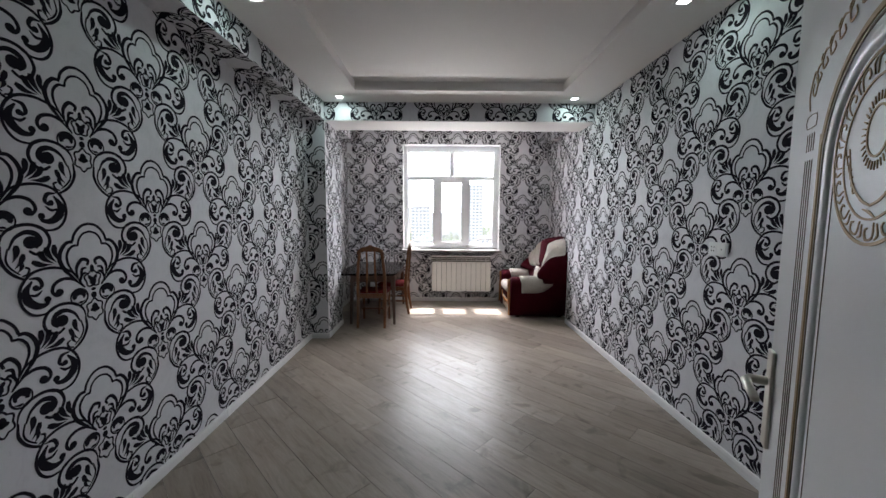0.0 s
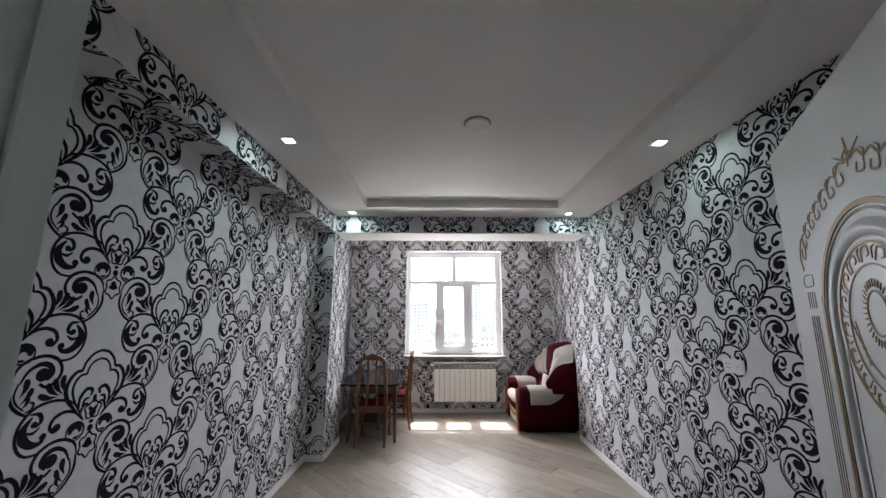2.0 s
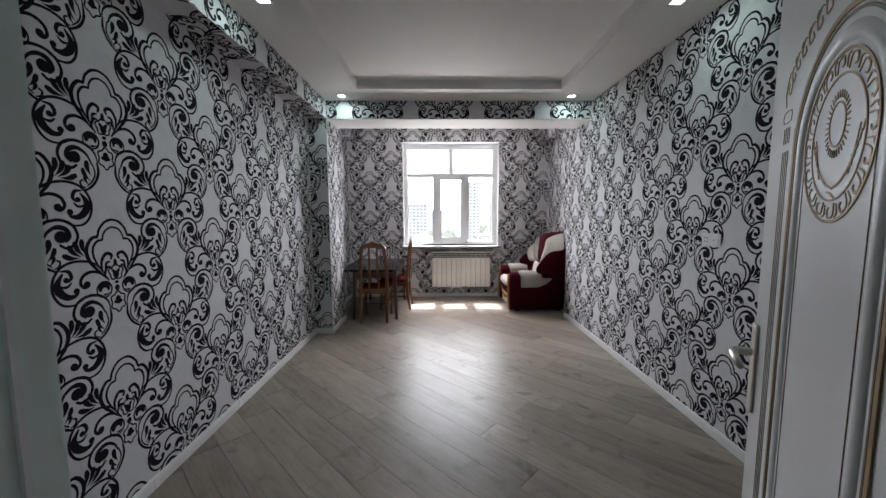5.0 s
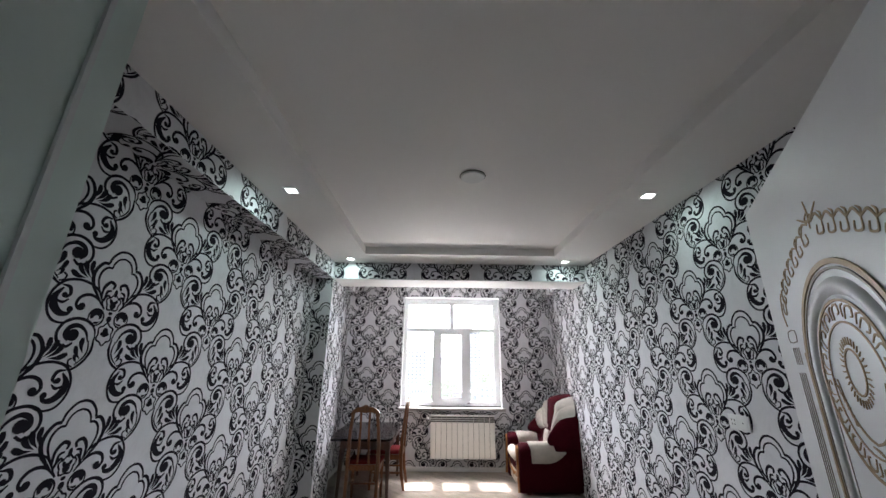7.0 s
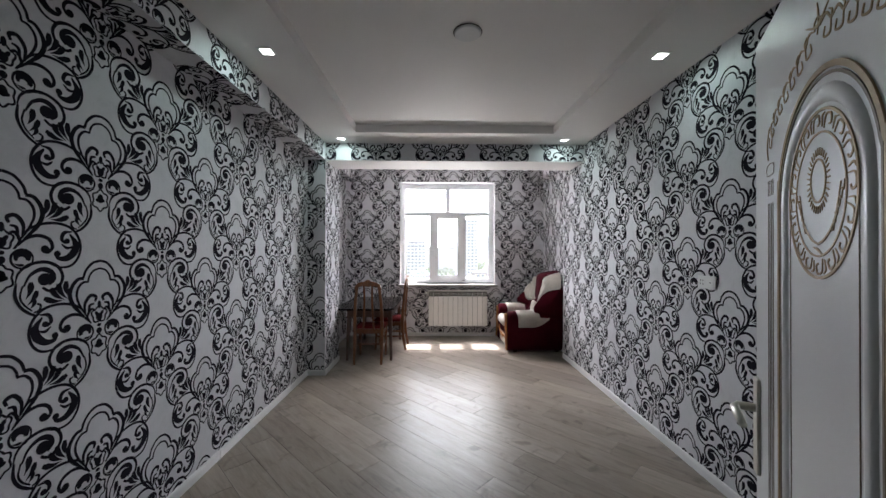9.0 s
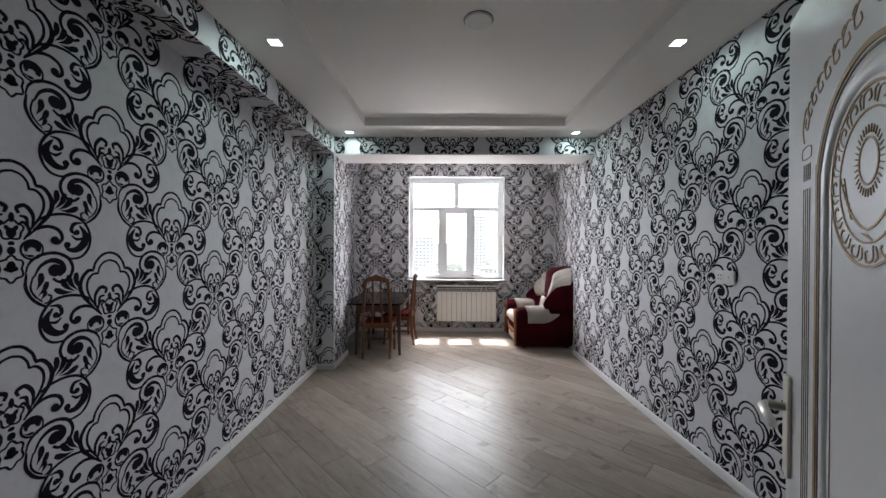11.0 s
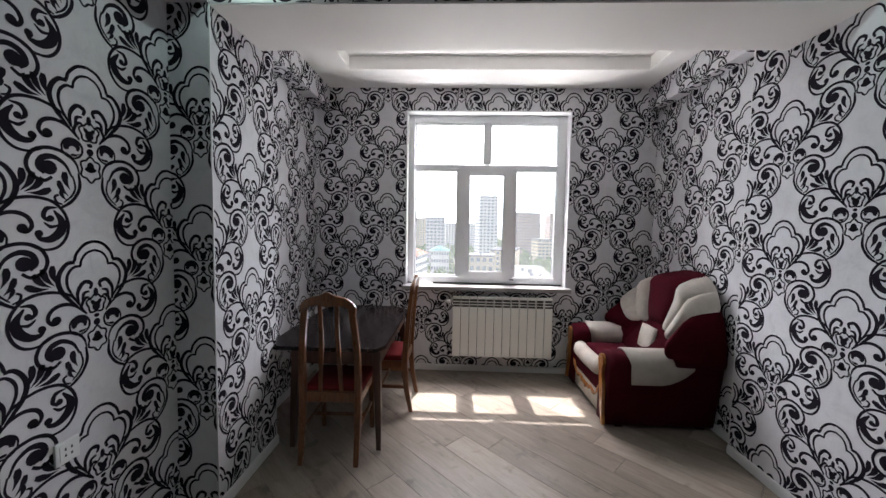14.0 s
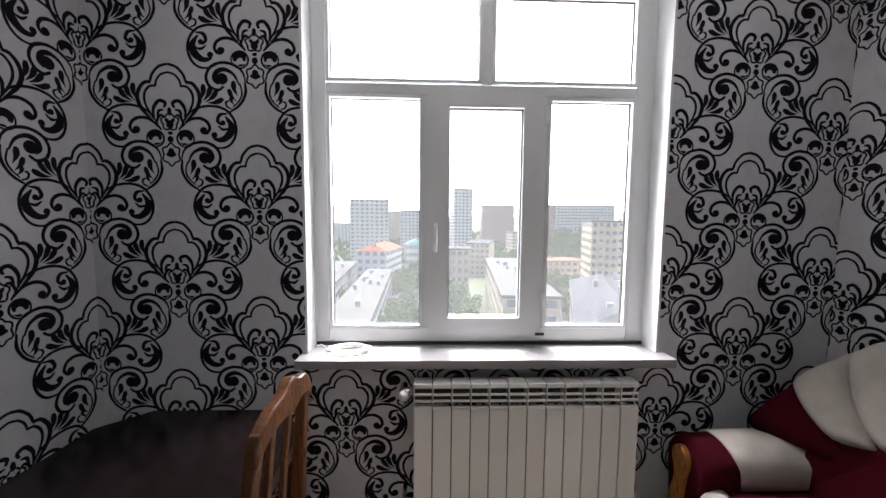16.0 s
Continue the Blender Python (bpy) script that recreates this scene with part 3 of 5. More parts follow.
def pane(x0, x1, z0, z1, y):
    g = part("pane", box(x0 - 0.004, x1 + 0.004, y - 0.002, y + 0.002, z0 - 0.004, z1 + 0.004), GLASS, window, "clear glass with the outdoor haze mixed in")
    g.visible_shadow = False
    t = 0.0035
    bm = boxes((x0, x0 + t, y - 0.016, y - 0.0025, z0, z1), (x1 - t, x1, y - 0.016, y - 0.0025, z0, z1), (x0 + t, x1 - t, y - 0.016, y - 0.0025, z0, z0 + t), (x0 + t, x1 - t, y - 0.016, y - 0.0025, z1 - t, z1))
    part("gasket", bm, GASKET, window)
    b = 0.016
    bm = boxes((x0 - b, x0, FR_Y0 - 0.008, FR_Y0 + 0.02, z0 - b, z1 + b), (x1, x1 + b, FR_Y0 - 0.008, FR_Y0 + 0.02, z0 - b, z1 + b), (x0, x1, FR_Y0 - 0.008, FR_Y0 + 0.02, z0 - b, z0), (x0, x1, FR_Y0 - 0.008, FR_Y0 + 0.02, z1, z1 + b))
    part("glazing_bead", bm, PVC, window, bevel=0.003)


pane(PX0 + 0.02, MT - 0.042, TR1 + 0.02, PZ1 - 0.02, 6.26)
pane(MT + 0.042, PX1 - 0.02, TR1 + 0.02, PZ1 - 0.02, 6.26)
pane(PX0 + 0.02, M1 - 0.055, PZ0 + 0.02, TR0 - 0.02, 6.26)
pane(M2 + 0.055, PX1 - 0.02, PZ0 + 0.02, TR0 - 0.02, 6.26)
SX0, SX1, SZ0, SZ1 = M1 - 0.015, M2 + 0.015, PZ0 - 0.02, TR0 + 0.02
bm = boxes((SX0, SX0 + 0.105, 6.195, 6.265, SZ0, SZ1), (SX1 - 0.105, SX1, 6.195, 6.265, SZ0, SZ1), (SX0 + 0.105, SX1 - 0.105, 6.195, 6.265, SZ0, SZ0 + 0.085), (SX0 + 0.105, SX1 - 0.105, 6.195, 6.265, SZ1 - 0.085, SZ1))
sash = part("sash", bm, PVC, window, "white opening sash", bevel=0.006)
g = part("pane", box(SX0 + 0.1, SX1 - 0.1, 6.236, 6.24, SZ0 + 0.08, SZ1 - 0.08), GLASS, window, "clear glass with the outdoor haze mixed in")
g.visible_shadow = False
part("gasket", boxes((SX0 + 0.105, SX0 + 0.11, 6.215, 6.235, SZ0 + 0.085, SZ1 - 0.085), (SX1 - 0.11, SX1 - 0.105, 6.215, 6.235, SZ0 + 0.085, SZ1 - 0.085),
                    (SX0 + 0.11, SX1 - 0.11, 6.215, 6.235, SZ0 + 0.085, SZ0 + 0.09), (SX0 + 0.11, SX1 - 0.11, 6.215, 6.235, SZ1 - 0.09, SZ1 - 0.085)), GASKET, window)
handle = part("handle", sweep([(SX0 + 0.04, 6.195, 1.56), (SX0 + 0.04, 6.165, 1.56), (SX0 + 0.04, 6.158, 1.55), (SX0 + 0.04, 6.155, 1.49), (SX0 + 0.04, 6.158, 1.43)], [0.011, 0.01, 0.01, 0.011, 0.008], 10), PVC, window, "white lever handle", True)
part("handle_plate", box(SX0 + 0.024, SX0 + 0.056, 6.186, 6.196, 1.50, 1.60), PVC, window, bevel=0.003)
for z in (1.17, 2.1):
    part("hinge", sweep([(SX1 + 0.008, 6.188, z - 0.045), (SX1 + 0.008, 6.188, z + 0.045)], 0.009, 10), PVC, window, smooth=True)
part("hinge_pin", box(SX1 - 0.02, SX1 + 0.025, 6.183, 6.195, PZ0 - 0.025, PZ0 - 0.013), GASKET, window)
# plastered reveals and the white edging round the opening
structure("trim", boxes((WIN_X0 - 0.002, WIN_X0 + 0.006, YF - 0.006, FR_Y0, WIN_Z0, WIN_Z1), (WIN_X1 - 0.006, WIN_X1 + 0.002, YF - 0.006, FR_Y0, WIN_Z0, WIN_Z1),
                        (WIN_X0 + 0.006, WIN_X1 - 0.006, YF - 0.006, FR_Y0, WIN_Z1 - 0.006, WIN_Z1 + 0.002)), PVC, "white window reveal")
structure("trim", boxes((WIN_X0 - 0.006, WIN_X0 - 0.002, YF - 0.006, YF - 0.001, WIN_Z0, WIN_Z1 + 0.006), (WIN_X1 + 0.002, WIN_X1 + 0.006, YF - 0.006, YF - 0.001, WIN_Z0, WIN_Z1 + 0.006),
                        (WIN_X0 - 0.002, WIN_X1 + 0.002, YF - 0.006, YF - 0.001, WIN_Z1 + 0.002, WIN_Z1 + 0.006)), PVC, "white edging strip round the window")
sill = structure("window_sill", box(WIN_X0 - 0.025, WIN_X1 + 0.035, 5.998, YF, WIN_Z0 - 0.04, WIN_Z0), STONE, "pale stone window sill", 0.004)
part("sill_back", box(WIN_X0, WIN_X1, YF, FR_Y0 + 0.01, WIN_Z0 - 0.04, WIN_Z0), STONE, sill)
structure("trim", box(WIN_X0 + 0.01, WIN_X1 - 0.01, FR_Y0 - 0.014, FR_Y0 - 0.002, WIN_Z0 + 0.001, WIN_Z0 + 0.016), GASKET, "dark sealing strip under the window")

# coil of white cable on the sill
coil = thing("cable_coil", "loose coil of thin white cable on the sill", "cable")
for i in range(4):
    rx, ry = 0.098 - 0.007 * (i % 2) + 0.003 * i, 0.055 - 0.004 * i
    pts = [(-0.47 + 0.004 * i + rx * math.cos(a), 6.11 + 0.003 * i + ry * math.sin(a), WIN_Z0 + 0.004 + 0.0065 * i + 0.003 * math.sin(3 * a + i)) for a in [2 * math.pi * k / 32 for k in range(33)]]
    part("loop", sweep(pts, 0.0036, 6), CABLE, coil, smooth=True)
part("cable_end", sweep([(-0.565, 6.12, WIN_Z0 + 0.01), (-0.6, 6.135, WIN_Z0 + 0.03), (-0.625, 6.15, WIN_Z0 + 0.02), (-0.63, 6.17, WIN_Z0 + 0.004)], 0.003, 6), CABLE, coil, smooth=True)

# ---- radiator ----
radiator = thing("radiator", "cream-white twelve-section aluminium radiator under the sill", "radiator")
RX0, RX1, RZ0, RZ1, RY = -0.14, 0.907, 0.208, 0.841, 5.96
sw = (RX1 - RX0) / 12
for i in range(12):
    x0, x1 = RX0 + i * sw + 0.0024, RX0 + (i + 1) * sw - 0.0024
    bm = boxes((x0, x1, RY, RY + 0.012, RZ0, RZ1 - 0.115), (x0 + 0.03, x1 - 0.03, RY + 0.023, RY + 0.075, RZ0 + 0.02, RZ1 - 0.12),
               (x0, x1, RY + 0.006, RY + 0.08, RZ1 - 0.022, RZ1))
    bmesh.ops.bevel(bm, geom=list(bm.edges), offset=0.003, segments=2, profile=0.6, affect="EDGES", clamp_overlap=True)
    sec = part("section", bm, ENAMEL, radiator)
    for k in range(3):
        z = RZ1 - 0.05 - 0.03 * k
        part("fin", box(x0 + 0.002, x1 - 0.002, RY + 0.002, RY + 0.014, z - 0.004, z + 0.004), ENAMEL, sec)
    part("web", box((x0 + x1) / 2 - 0.045 + 0.003, (x0 + x1) / 2 - 0.038, RY + 0.003, RY + 0.07, RZ1 - 0.115, RZ1 - 0.022), ENAMEL, sec)
    # added dark sheet, the slots' shade put in as colour
    part("slot_shade", box(x0, x1, RY + 0.055, RY + 0.075, RZ1 - 0.118, RZ1 - 0.022), DARK_FILL, sec)
# added dark sheet that paints the shade in the gaps between sections
part("gap_shade", box(RX0 + 0.008, RX1 - 0.008, RY + 0.014, RY + 0.022, RZ0 + 0.012, RZ1 - 0.12), DARK_FILL, radiator)
part("valve", sweep([(RX0, 6.0, RZ1 - 0.05), (RX0 - 0.035, 6.0, RZ1 - 0.05), (RX0 - 0.06, 6.0, RZ1 - 0.05)], [0.016, 0.02, 0.013], 12), CHROME, radiator, "chrome valve", True)
part("valve_knob", sweep([(RX0 - 0.045, 5.985, RZ1 - 0.05), (RX0 - 0.045, 5.95, RZ1 - 0.05)], [0.018, 0.021], 12), PLASTIC, radiator, "white valve knob", True)
part("pipe", sweep([(RX0 - 0.05, 6.0, RZ1 - 0.05), (RX0 - 0.055, 6.03, RZ1 - 0.06), (RX0 - 0.055, 6.099, RZ1 - 0.06)], 0.011, 10), CHROME, radiator, "chrome pipe", True)
part("pipe", sweep([(RX0, 6.0, RZ0 + 0.05), (RX0 - 0.04, 6.0, RZ0 + 0.05), (RX0 - 0.045, 6.03, RZ0 + 0.05), (RX0 - 0.045, 6.099, RZ0 + 0.05)], 0.012, 10), CHROME, radiator, "chrome pipe", True)
for x in (RX0 + 0.2, RX1 - 0.2):
    part("bracket", box(x - 0.012, x + 0.012, 6.03, 6.0995, RZ1 - 0.1, RZ1 - 0.07), CHROME, radiator)

# ---- ceiling lamps and disc ----
for x, y in ((-1.13, 3.86), (1.535, 3.86), (-1.13, 2.0), (1.535, 2.0)):
    lamp = thing("ceiling_spotlight", "square white recessed spotlight switched on", "ceiling light", "recessed spotlights")
    lamp.location = (x, y, CEIL)
    r, f = 0.05, 0.014
    part("frame", boxes((-r, r, -r, -r + f, -0.006, -0.0005), (-r, r, r - f, r, -0.006, -0.0005), (-r, -r + f, -r + f, r - f, -0.006, -0.0005), (r - f, r, -r + f, r - f, -0.006, -0.0005)), PLASTIC, lamp)
    part("diffuser", box(-r + f, r - f, -r + f, r - f, -0.004, -0.0005), LED, lamp, "glowing white diffuser")
    ob = area_lamp("spotlight_beam", (x, y, CEIL - 0.012), (x, y, 0), 0.07, 0.07, 0.42, (0.74, 1.0, 0.94))
disc = thing("smoke_detector", "flat round white ceiling cover", "ceiling cover")
disc.location = (0.212, 1.91, TRAY)
part("cover", sweep([(0, 0, 0), (0, 0, -0.012), (0, 0, -0.018)], [0.088, 0.088, 0.08], 40), PLASTIC, disc)
part("rim", sweep([(0.092 * math.cos(a), 0.092 * math.sin(a), -0.003) for a in [2 * math.pi * k / 40 for k in range(41)]], 0.003, 6), DARK_FILL, disc)


def wall_socket(name, m, gangs, label):
    """A plate facing local -y, gangs side by side."""
    s = thing(name, label, "wall socket", m=m)
    w = 0.075 * gangs
    part("plate", frame_bar(-w / 2 - 0.006, w / 2 + 0.006, -0.044, 0.044, -0.011, -0.001, 0.004), PLASTIC, s)
    for g_ in range(gangs):
        cx = -w / 2 + 0.075 * (g_ + 0.5)
        ins = part("insert", frame_bar(cx - 0.03, cx + 0.03, -0.03, 0.03, -0.014, -0.010, 0.002), PLASTIC, s)
        for sx, sz in ((-0.011, 0.012), (0.011, 0.012), (-0.011, -0.012), (0.011, -0.012)) if g_ < 1 else ((0, 0),):
            part("slot", box(cx + sx - 0.003, cx + sx + 0.003, -0.0148, -0.0138, sz - 0.005, sz + 0.005), SLOT, ins)
    return s


wall_socket("wall_socket", pose(XR, 1.985, 1.33, 0, 0, -90), 2, "white double socket on the damask wall")
wall_socket("wall_socket", pose(XL, 3.5, 0.69, 0, 0, 90), 1, "white single socket on the damask wall")
wall_socket("wall_socket", pose(ALC_R, 5.47, 2.36, 0, 0, -90), 1, "small white socket high on the wall")

# ---- doorway: jambs, casing ----
jy0, jy1 = YN - 0.17, YN + 0.006
for side, x in ((-1, DOOR_X0), (1, DOOR_X1)):
    bm = boxes((min(x, x - side * 0.0) - (0.03 if side < 0 else 0), x + (0.03 if side > 0 else 0), jy0, jy1, 0, DOOR_Z),)
    structure("door_jamb", bm, JAMB, "painted door jamb", 0.003)
    a, b = (x, x + 0.012) if side < 0 else (x - 0.012, x)
    structure("trim", box(a, b, YN - 0.13, YN - 0.05, 0, DOOR_Z - 0.012), JAMB, "painted door stop", 0.002)
    a, b = (x - 0.095, x - 0.012) if side < 0 else (x + 0.012, x + 0.095)
    structure("trim", boxes((a, b, YN + 0.0015, YN + 0.013, 0, DOOR_Z + 0.09), (a + 0.012, b - 0.012, YN + 0.013, YN + 0.018, 0, DOOR_Z + 0.09)), JAMB, "moulded door casing", 0.002)
    structure("trim", box(a, b, YN - 0.165, YN - 0.1515, 0, DOOR_Z + 0.09), JAMB, "flat door casing", 0.002)
for y in (YN - 0.03, YN - 0.062):
    structure("trim", box(DOOR_X0 - 0.001, DOOR_X0 + 0.004, y - 0.004, y + 0.002, 0, DOOR_Z - 0.012), TRIM, "fine bead on the door jamb", 0.001)
structure("door_jamb", box(DOOR_X0 - 0.03, DOOR_X1 + 0.03, jy0, jy1, DOOR_Z, DOOR_Z + 0.03), JAMB, "painted door head", 0.002)
structure("trim", box(DOOR_X0 - 0.012, DOOR_X1 + 0.012, YN + 0.0015, YN + 0.015, DOOR_Z + 0.012, DOOR_Z + 0.09), JAMB, "moulded door head casing", 0.002)

# ---- door leaf, standing open ----
DW, DH, DT = 0.82, 2.078, 0.042
door = new("door_1")
# local x runs from the hinge to the free edge; the gilded face looks to local +y
door.matrix_basis = pose(0.505, -0.183, 0.012, 0, 0, 59.5)
tagged(door, "white door standing open with gilded carved ornament", kind="structure")
part("leaf", frame_bar(0, DW, 0, DH, 0, DT, 0.004), DOORWHITE, door)
FACE = DT + 0.0


def relief(polys, mat, name, h, label="", at=None):
    """A flat figure in (x, z) raised by h from the door's face (the side that looks to local +y)."""
    bm = bmesh.new()
    for q in polys:
        top = [bm.verts.new((x, FACE + h * 0.5, z)) for x, z in q]
        low = [bm.verts.new((x, FACE - 0.001, z)) for x, z in q]
        f = bm.faces.new(top)
        for i in range(len(q)):
            bm.faces.new((top[i], low[i], low[(i + 1) % len(q)], top[(i + 1) % len(q)]))
    bmesh.ops.recalc_face_normals(bm, faces=bm.faces)
    return part(name, bm, mat, door, label)


def rib(pts, widths, steps=6):
    return [[(v.x, v.y) for v in q] for q in ribbon(pts, widths, steps, 0.85)]


CX, CZ_ = DW / 2, 1.622
half_w = 0.21


def arch(r, z_base, z_spring):
    pts = [(CX - r, z_base), (CX - r, (z_base + z_spring) / 2), (CX - r, z_spring)]
    pts += [(CX - r * math.cos(a), z_spring + r * 1.0 * math.sin(a)) for a in [math.pi * k / 18 for k in range(1, 18)]]
    return pts + [(CX + r, z_spring), (CX + r, (z_base + z_spring) / 2), (CX + r, z_base)]


for r, w, mat, h in ((half_w, 0.012, GILT, 0.006), (half_w - 0.012, 0.006, PATINA, 0.004)):
    relief(rib(arch(r, 0.25, 1.622), [w, w], 3), mat, "arch_moulding", h)
part("arch_bead", sweep([(x, FACE - 0.014, z) for x, z in arch(half_w - 0.042, 0.25, 1.622)], 0.021, 16, up=Vector((0, 1, 0))), DOORWHITE, door, smooth=True)
# oval medallion: two rings, scrolled border, sun and wings
MR, MZ = 0.139, 0.143


def oval(r, k=1.0, n=40):
    return [(CX + r * MR * math.cos(2 * math.pi * i / n), CZ_ + r * MZ * math.sin(2 * math.pi * i / n)) for i in range(n + 1)]


medallion = relief(rib(oval(1.0), [0.006, 0.006], 2), GILT, "medallion_ring", 0.004)
relief(rib(oval(0.74), [0.004, 0.004], 2), GILT, "medallion_ring", 0.003)
sc = []
for i in range(16):
    a = 2 * math.pi * i / 16
    p = lambda r, da: (CX + r * MR * math.cos(a + da), CZ_ + r * MZ * math.sin(a + da))
    sc += rib([p(0.78, -0.16), p(0.93, -0.12), p(0.95, 0.02), p(0.86, 0.06), p(0.83, 0.0)], [0.002, 0.005, 0.003], 4)
    sc += rib([p(0.8, 0.16), p(0.92, 0.15), p(0.96, 0.22)], [0.002, 0.004, 0.002], 4)
relief(sc, GILT, "scroll_border", 0.003)
for s in (-1, 1):
    relief(rib([(CX + s * 0.138, 1.6), (CX + s * 0.138, 1.0), (CX + s * 0.138, 0.3)], [0.003, 0.003], 2), PATINA, "arch_line", 0.002)
SZC = CZ_ + 0.024
relief(rib([(CX + 0.031 * math.cos(2 * math.pi * i / 32), SZC + 0.037 * math.sin(2 * math.pi * i / 32)) for i in range(33)], [0.004, 0.004], 2), GILT, "sun_ring", 0.003)
rays = []
for i in range(32):
    a = 2 * math.pi * i / 32
    rays += rib([(CX + 0.037 * math.cos(a), SZC + 0.044 * math.sin(a)), (CX + 0.042 * math.cos(a), SZC + 0.05 * math.sin(a)), (CX + 0.048 * math.cos(a), SZC + 0.057 * math.sin(a))], [0.003, 0.003, 0.001], 2)
relief(rays, GILT, "sun_ray", 0.003)
wing = []
for s in (-1, 1):
    wing += rib([(CX, CZ_ - 0.085), (CX + s * 0.03, CZ_ - 0.075), (CX + s * 0.065, CZ_ - 0.045), (CX + s * 0.085, CZ_ + 0.01)], [0.004, 0.005, 0.004, 0.002], 5)
    for k in range(6):
        t = k / 5
        x, z = CX + s * (0.05 + 0.035 * t), CZ_ - 0.06 + 0.06 * t
        wing += rib([(x, z), (x + s * 0.008, z - 0.004), (x + s * 0.013, z + 0.012)], [0.002, 0.003, 0.001], 3)
wing += rib([(CX - 0.02, CZ_ - 0.105), (CX, CZ_ - 0.095), (CX + 0.02, CZ_ - 0.09)], [0.002, 0.006, 0.002], 4)
relief(wing, GILT, "bird_ornament", 0.003)
# fluted pilasters with capitals, on both sides
for s in (-1, 1):
    for k in range(4):
        x = CX + s * (half_w + 0.064 + 0.0125 * (k - 1.5))
        relief(rib([(x, 0.06), (x, 0.8), (x, 1.64)], [0.004, 0.004], 2), PATINA, "flute", 0.002)
        relief(rib([(x, 1.658), (x - s * 0.001, 1.675), (x, 1.695)], [0.003, 0.004], 2), PATINA, "flute", 0.002)
    x0, x1 = CX + s * (half_w + 0.04), CX + s * (half_w + 0.09)
    relief(rib([(x0, 1.708), (x1, 1.708), (x1, 1.732), (x0, 1.732), (x0, 1.708)], [0.0025, 0.0025], 2), PATINA, "capital", 0.002)
    cx = (x0 + x1) / 2
    # volute and scrolled vine up to the crown
    relief(rib([(cx + s * 0.016, 1.745), (cx + s * 0.024, 1.78), (cx + s * 0.004, 1.82), (cx - s * 0.014, 1.8), (cx - s * 0.006, 1.772), (cx + s * 0.008, 1.78), (cx + s * 0.004, 1.798)], [0.004, 0.006, 0.005, 0.004, 0.003], 5), GILT, "volute", 0.003)
    vine = []
    for k in range(7):
        t0, t1 = k / 7, (k + 1) / 7
        g_ = lambda t: (CX + s * (half_w + 0.06 - 0.26 * t ** 1.2), 1.805 + 0.105 * t ** 0.75)
        (xa, za), (xb, zb) = g_(t0), g_(t1)
        nx, nz = (zb - za) * s, -(xb - xa) * s
        vine += rib([(xa, za), ((xa + xb) / 2 + nx * 0.3, (za + zb) / 2 + nz * 0.3), (xb, zb)], [0.003, 0.006, 0.002], 5)
        vine += rib([(xa, za), (xa - nx * 0.45, za - nz * 0.45), ((xa + xb) / 2 - nx * 0.5, (za + zb) / 2 - nz * 0.5), ((xa + xb) / 2 - nx * 0.15, (za + zb) / 2 - nz * 0.15)], [0.002, 0.005, 0.004, 0.003], 5)
        vine += rib([(xb, zb), (xb + nx * 0.28, zb + nz * 0.28), (xb + nx * 0.4 + (xb - xa) * 0.3, zb + nz * 0.4 + (zb - za) * 0.3)], [0.003, 0.005, 0.001], 4)
    relief(vine, GILT, "scrolled_vine", 0.003)
relief(rib([(CX, 1.9), (CX - 0.004, 1.93), (CX, 1.955)], [0.003, 0.007, 0.002], 4) + rib([(CX - 0.05, 1.935), (CX, 1.915), (CX + 0.05, 1.935)], [0.002, 0.008, 0.002], 4), GILT, "crown", 0.003)
# handle plate and lever on the gilded face and on the free edge
hx = DW - 0.028
plate = part("handle_plate", frame_bar(hx - 0.02, hx + 0.02, 0.94, 1.19, FACE, FACE + 0.009, 0.004), SILVER, door, "satin nickel handle plate")
part("lever", sweep([(hx, FACE, 1.11), (hx, FACE + 0.045, 1.11), (hx - 0.02, FACE + 0.055, 1.11), (hx - 0.12, FACE + 0.055, 1.105)], [0.011, 0.011, 0.011, 0.009], 10), SILVER, plate, smooth=True)
plate = part("handle_plate", frame_bar(hx - 0.02, hx + 0.02, 0.94, 1.19, -0.009, 0.0, 0.004), SILVER, door, "satin nickel handle plate")
part("lever", sweep([(hx, 0, 1.11), (hx, -0.045, 1.11), (hx - 0.02, -0.055, 1.11), (hx - 0.12, -0.055, 1.105)], [0.011, 0.011, 0.011, 0.009], 10), SILVER, plate, smooth=True)
part("latch", box(DW - 0.001, DW + 0.012, 0.012, 0.03, 1.015, 1.045), BRASS, door, "brass latch", bevel=0.002)
part("lock_face", box(DW - 0.001, DW + 0.0015, 0.009, 0.033, 0.92, 1.16), BRASS, door, "brass lock plate")
for z in (0.25, 1.75):
    part("hinge", sweep([(-0.008, 0.0, z - 0.05), (-0.008, 0.0, z + 0.05)], 0.008, 10), BRASS, door, smooth=True)

# ---- dining table ----
table = thing("dining_table", "dark marbled dining table with cut corners by the wall", "table")
TX0, TX1, TY0, TY1, TZ = -1.435, -0.6, 4.625, 5.97, 0.725
c = 0.14
outline = [(TX0 + c * 0.5, TY0), (TX1 - c * 0.35, TY0), (TX1, TY0 + c * 0.6), (TX1, TY1 - c), (TX1 - c, TY1), (TX0 + c, TY1), (TX0, TY1 - c), (TX0, TY0 + c * 0.6)]
part("tabletop", prism(outline, TZ - 0.026, TZ), TABLETOP, table, "glossy dark marbled top", bevel=0.006)
ax0, ax1, ay0, ay1 = TX0 + 0.19, TX1 - 0.025, TY0 + 0.02, TY1 - 0.12
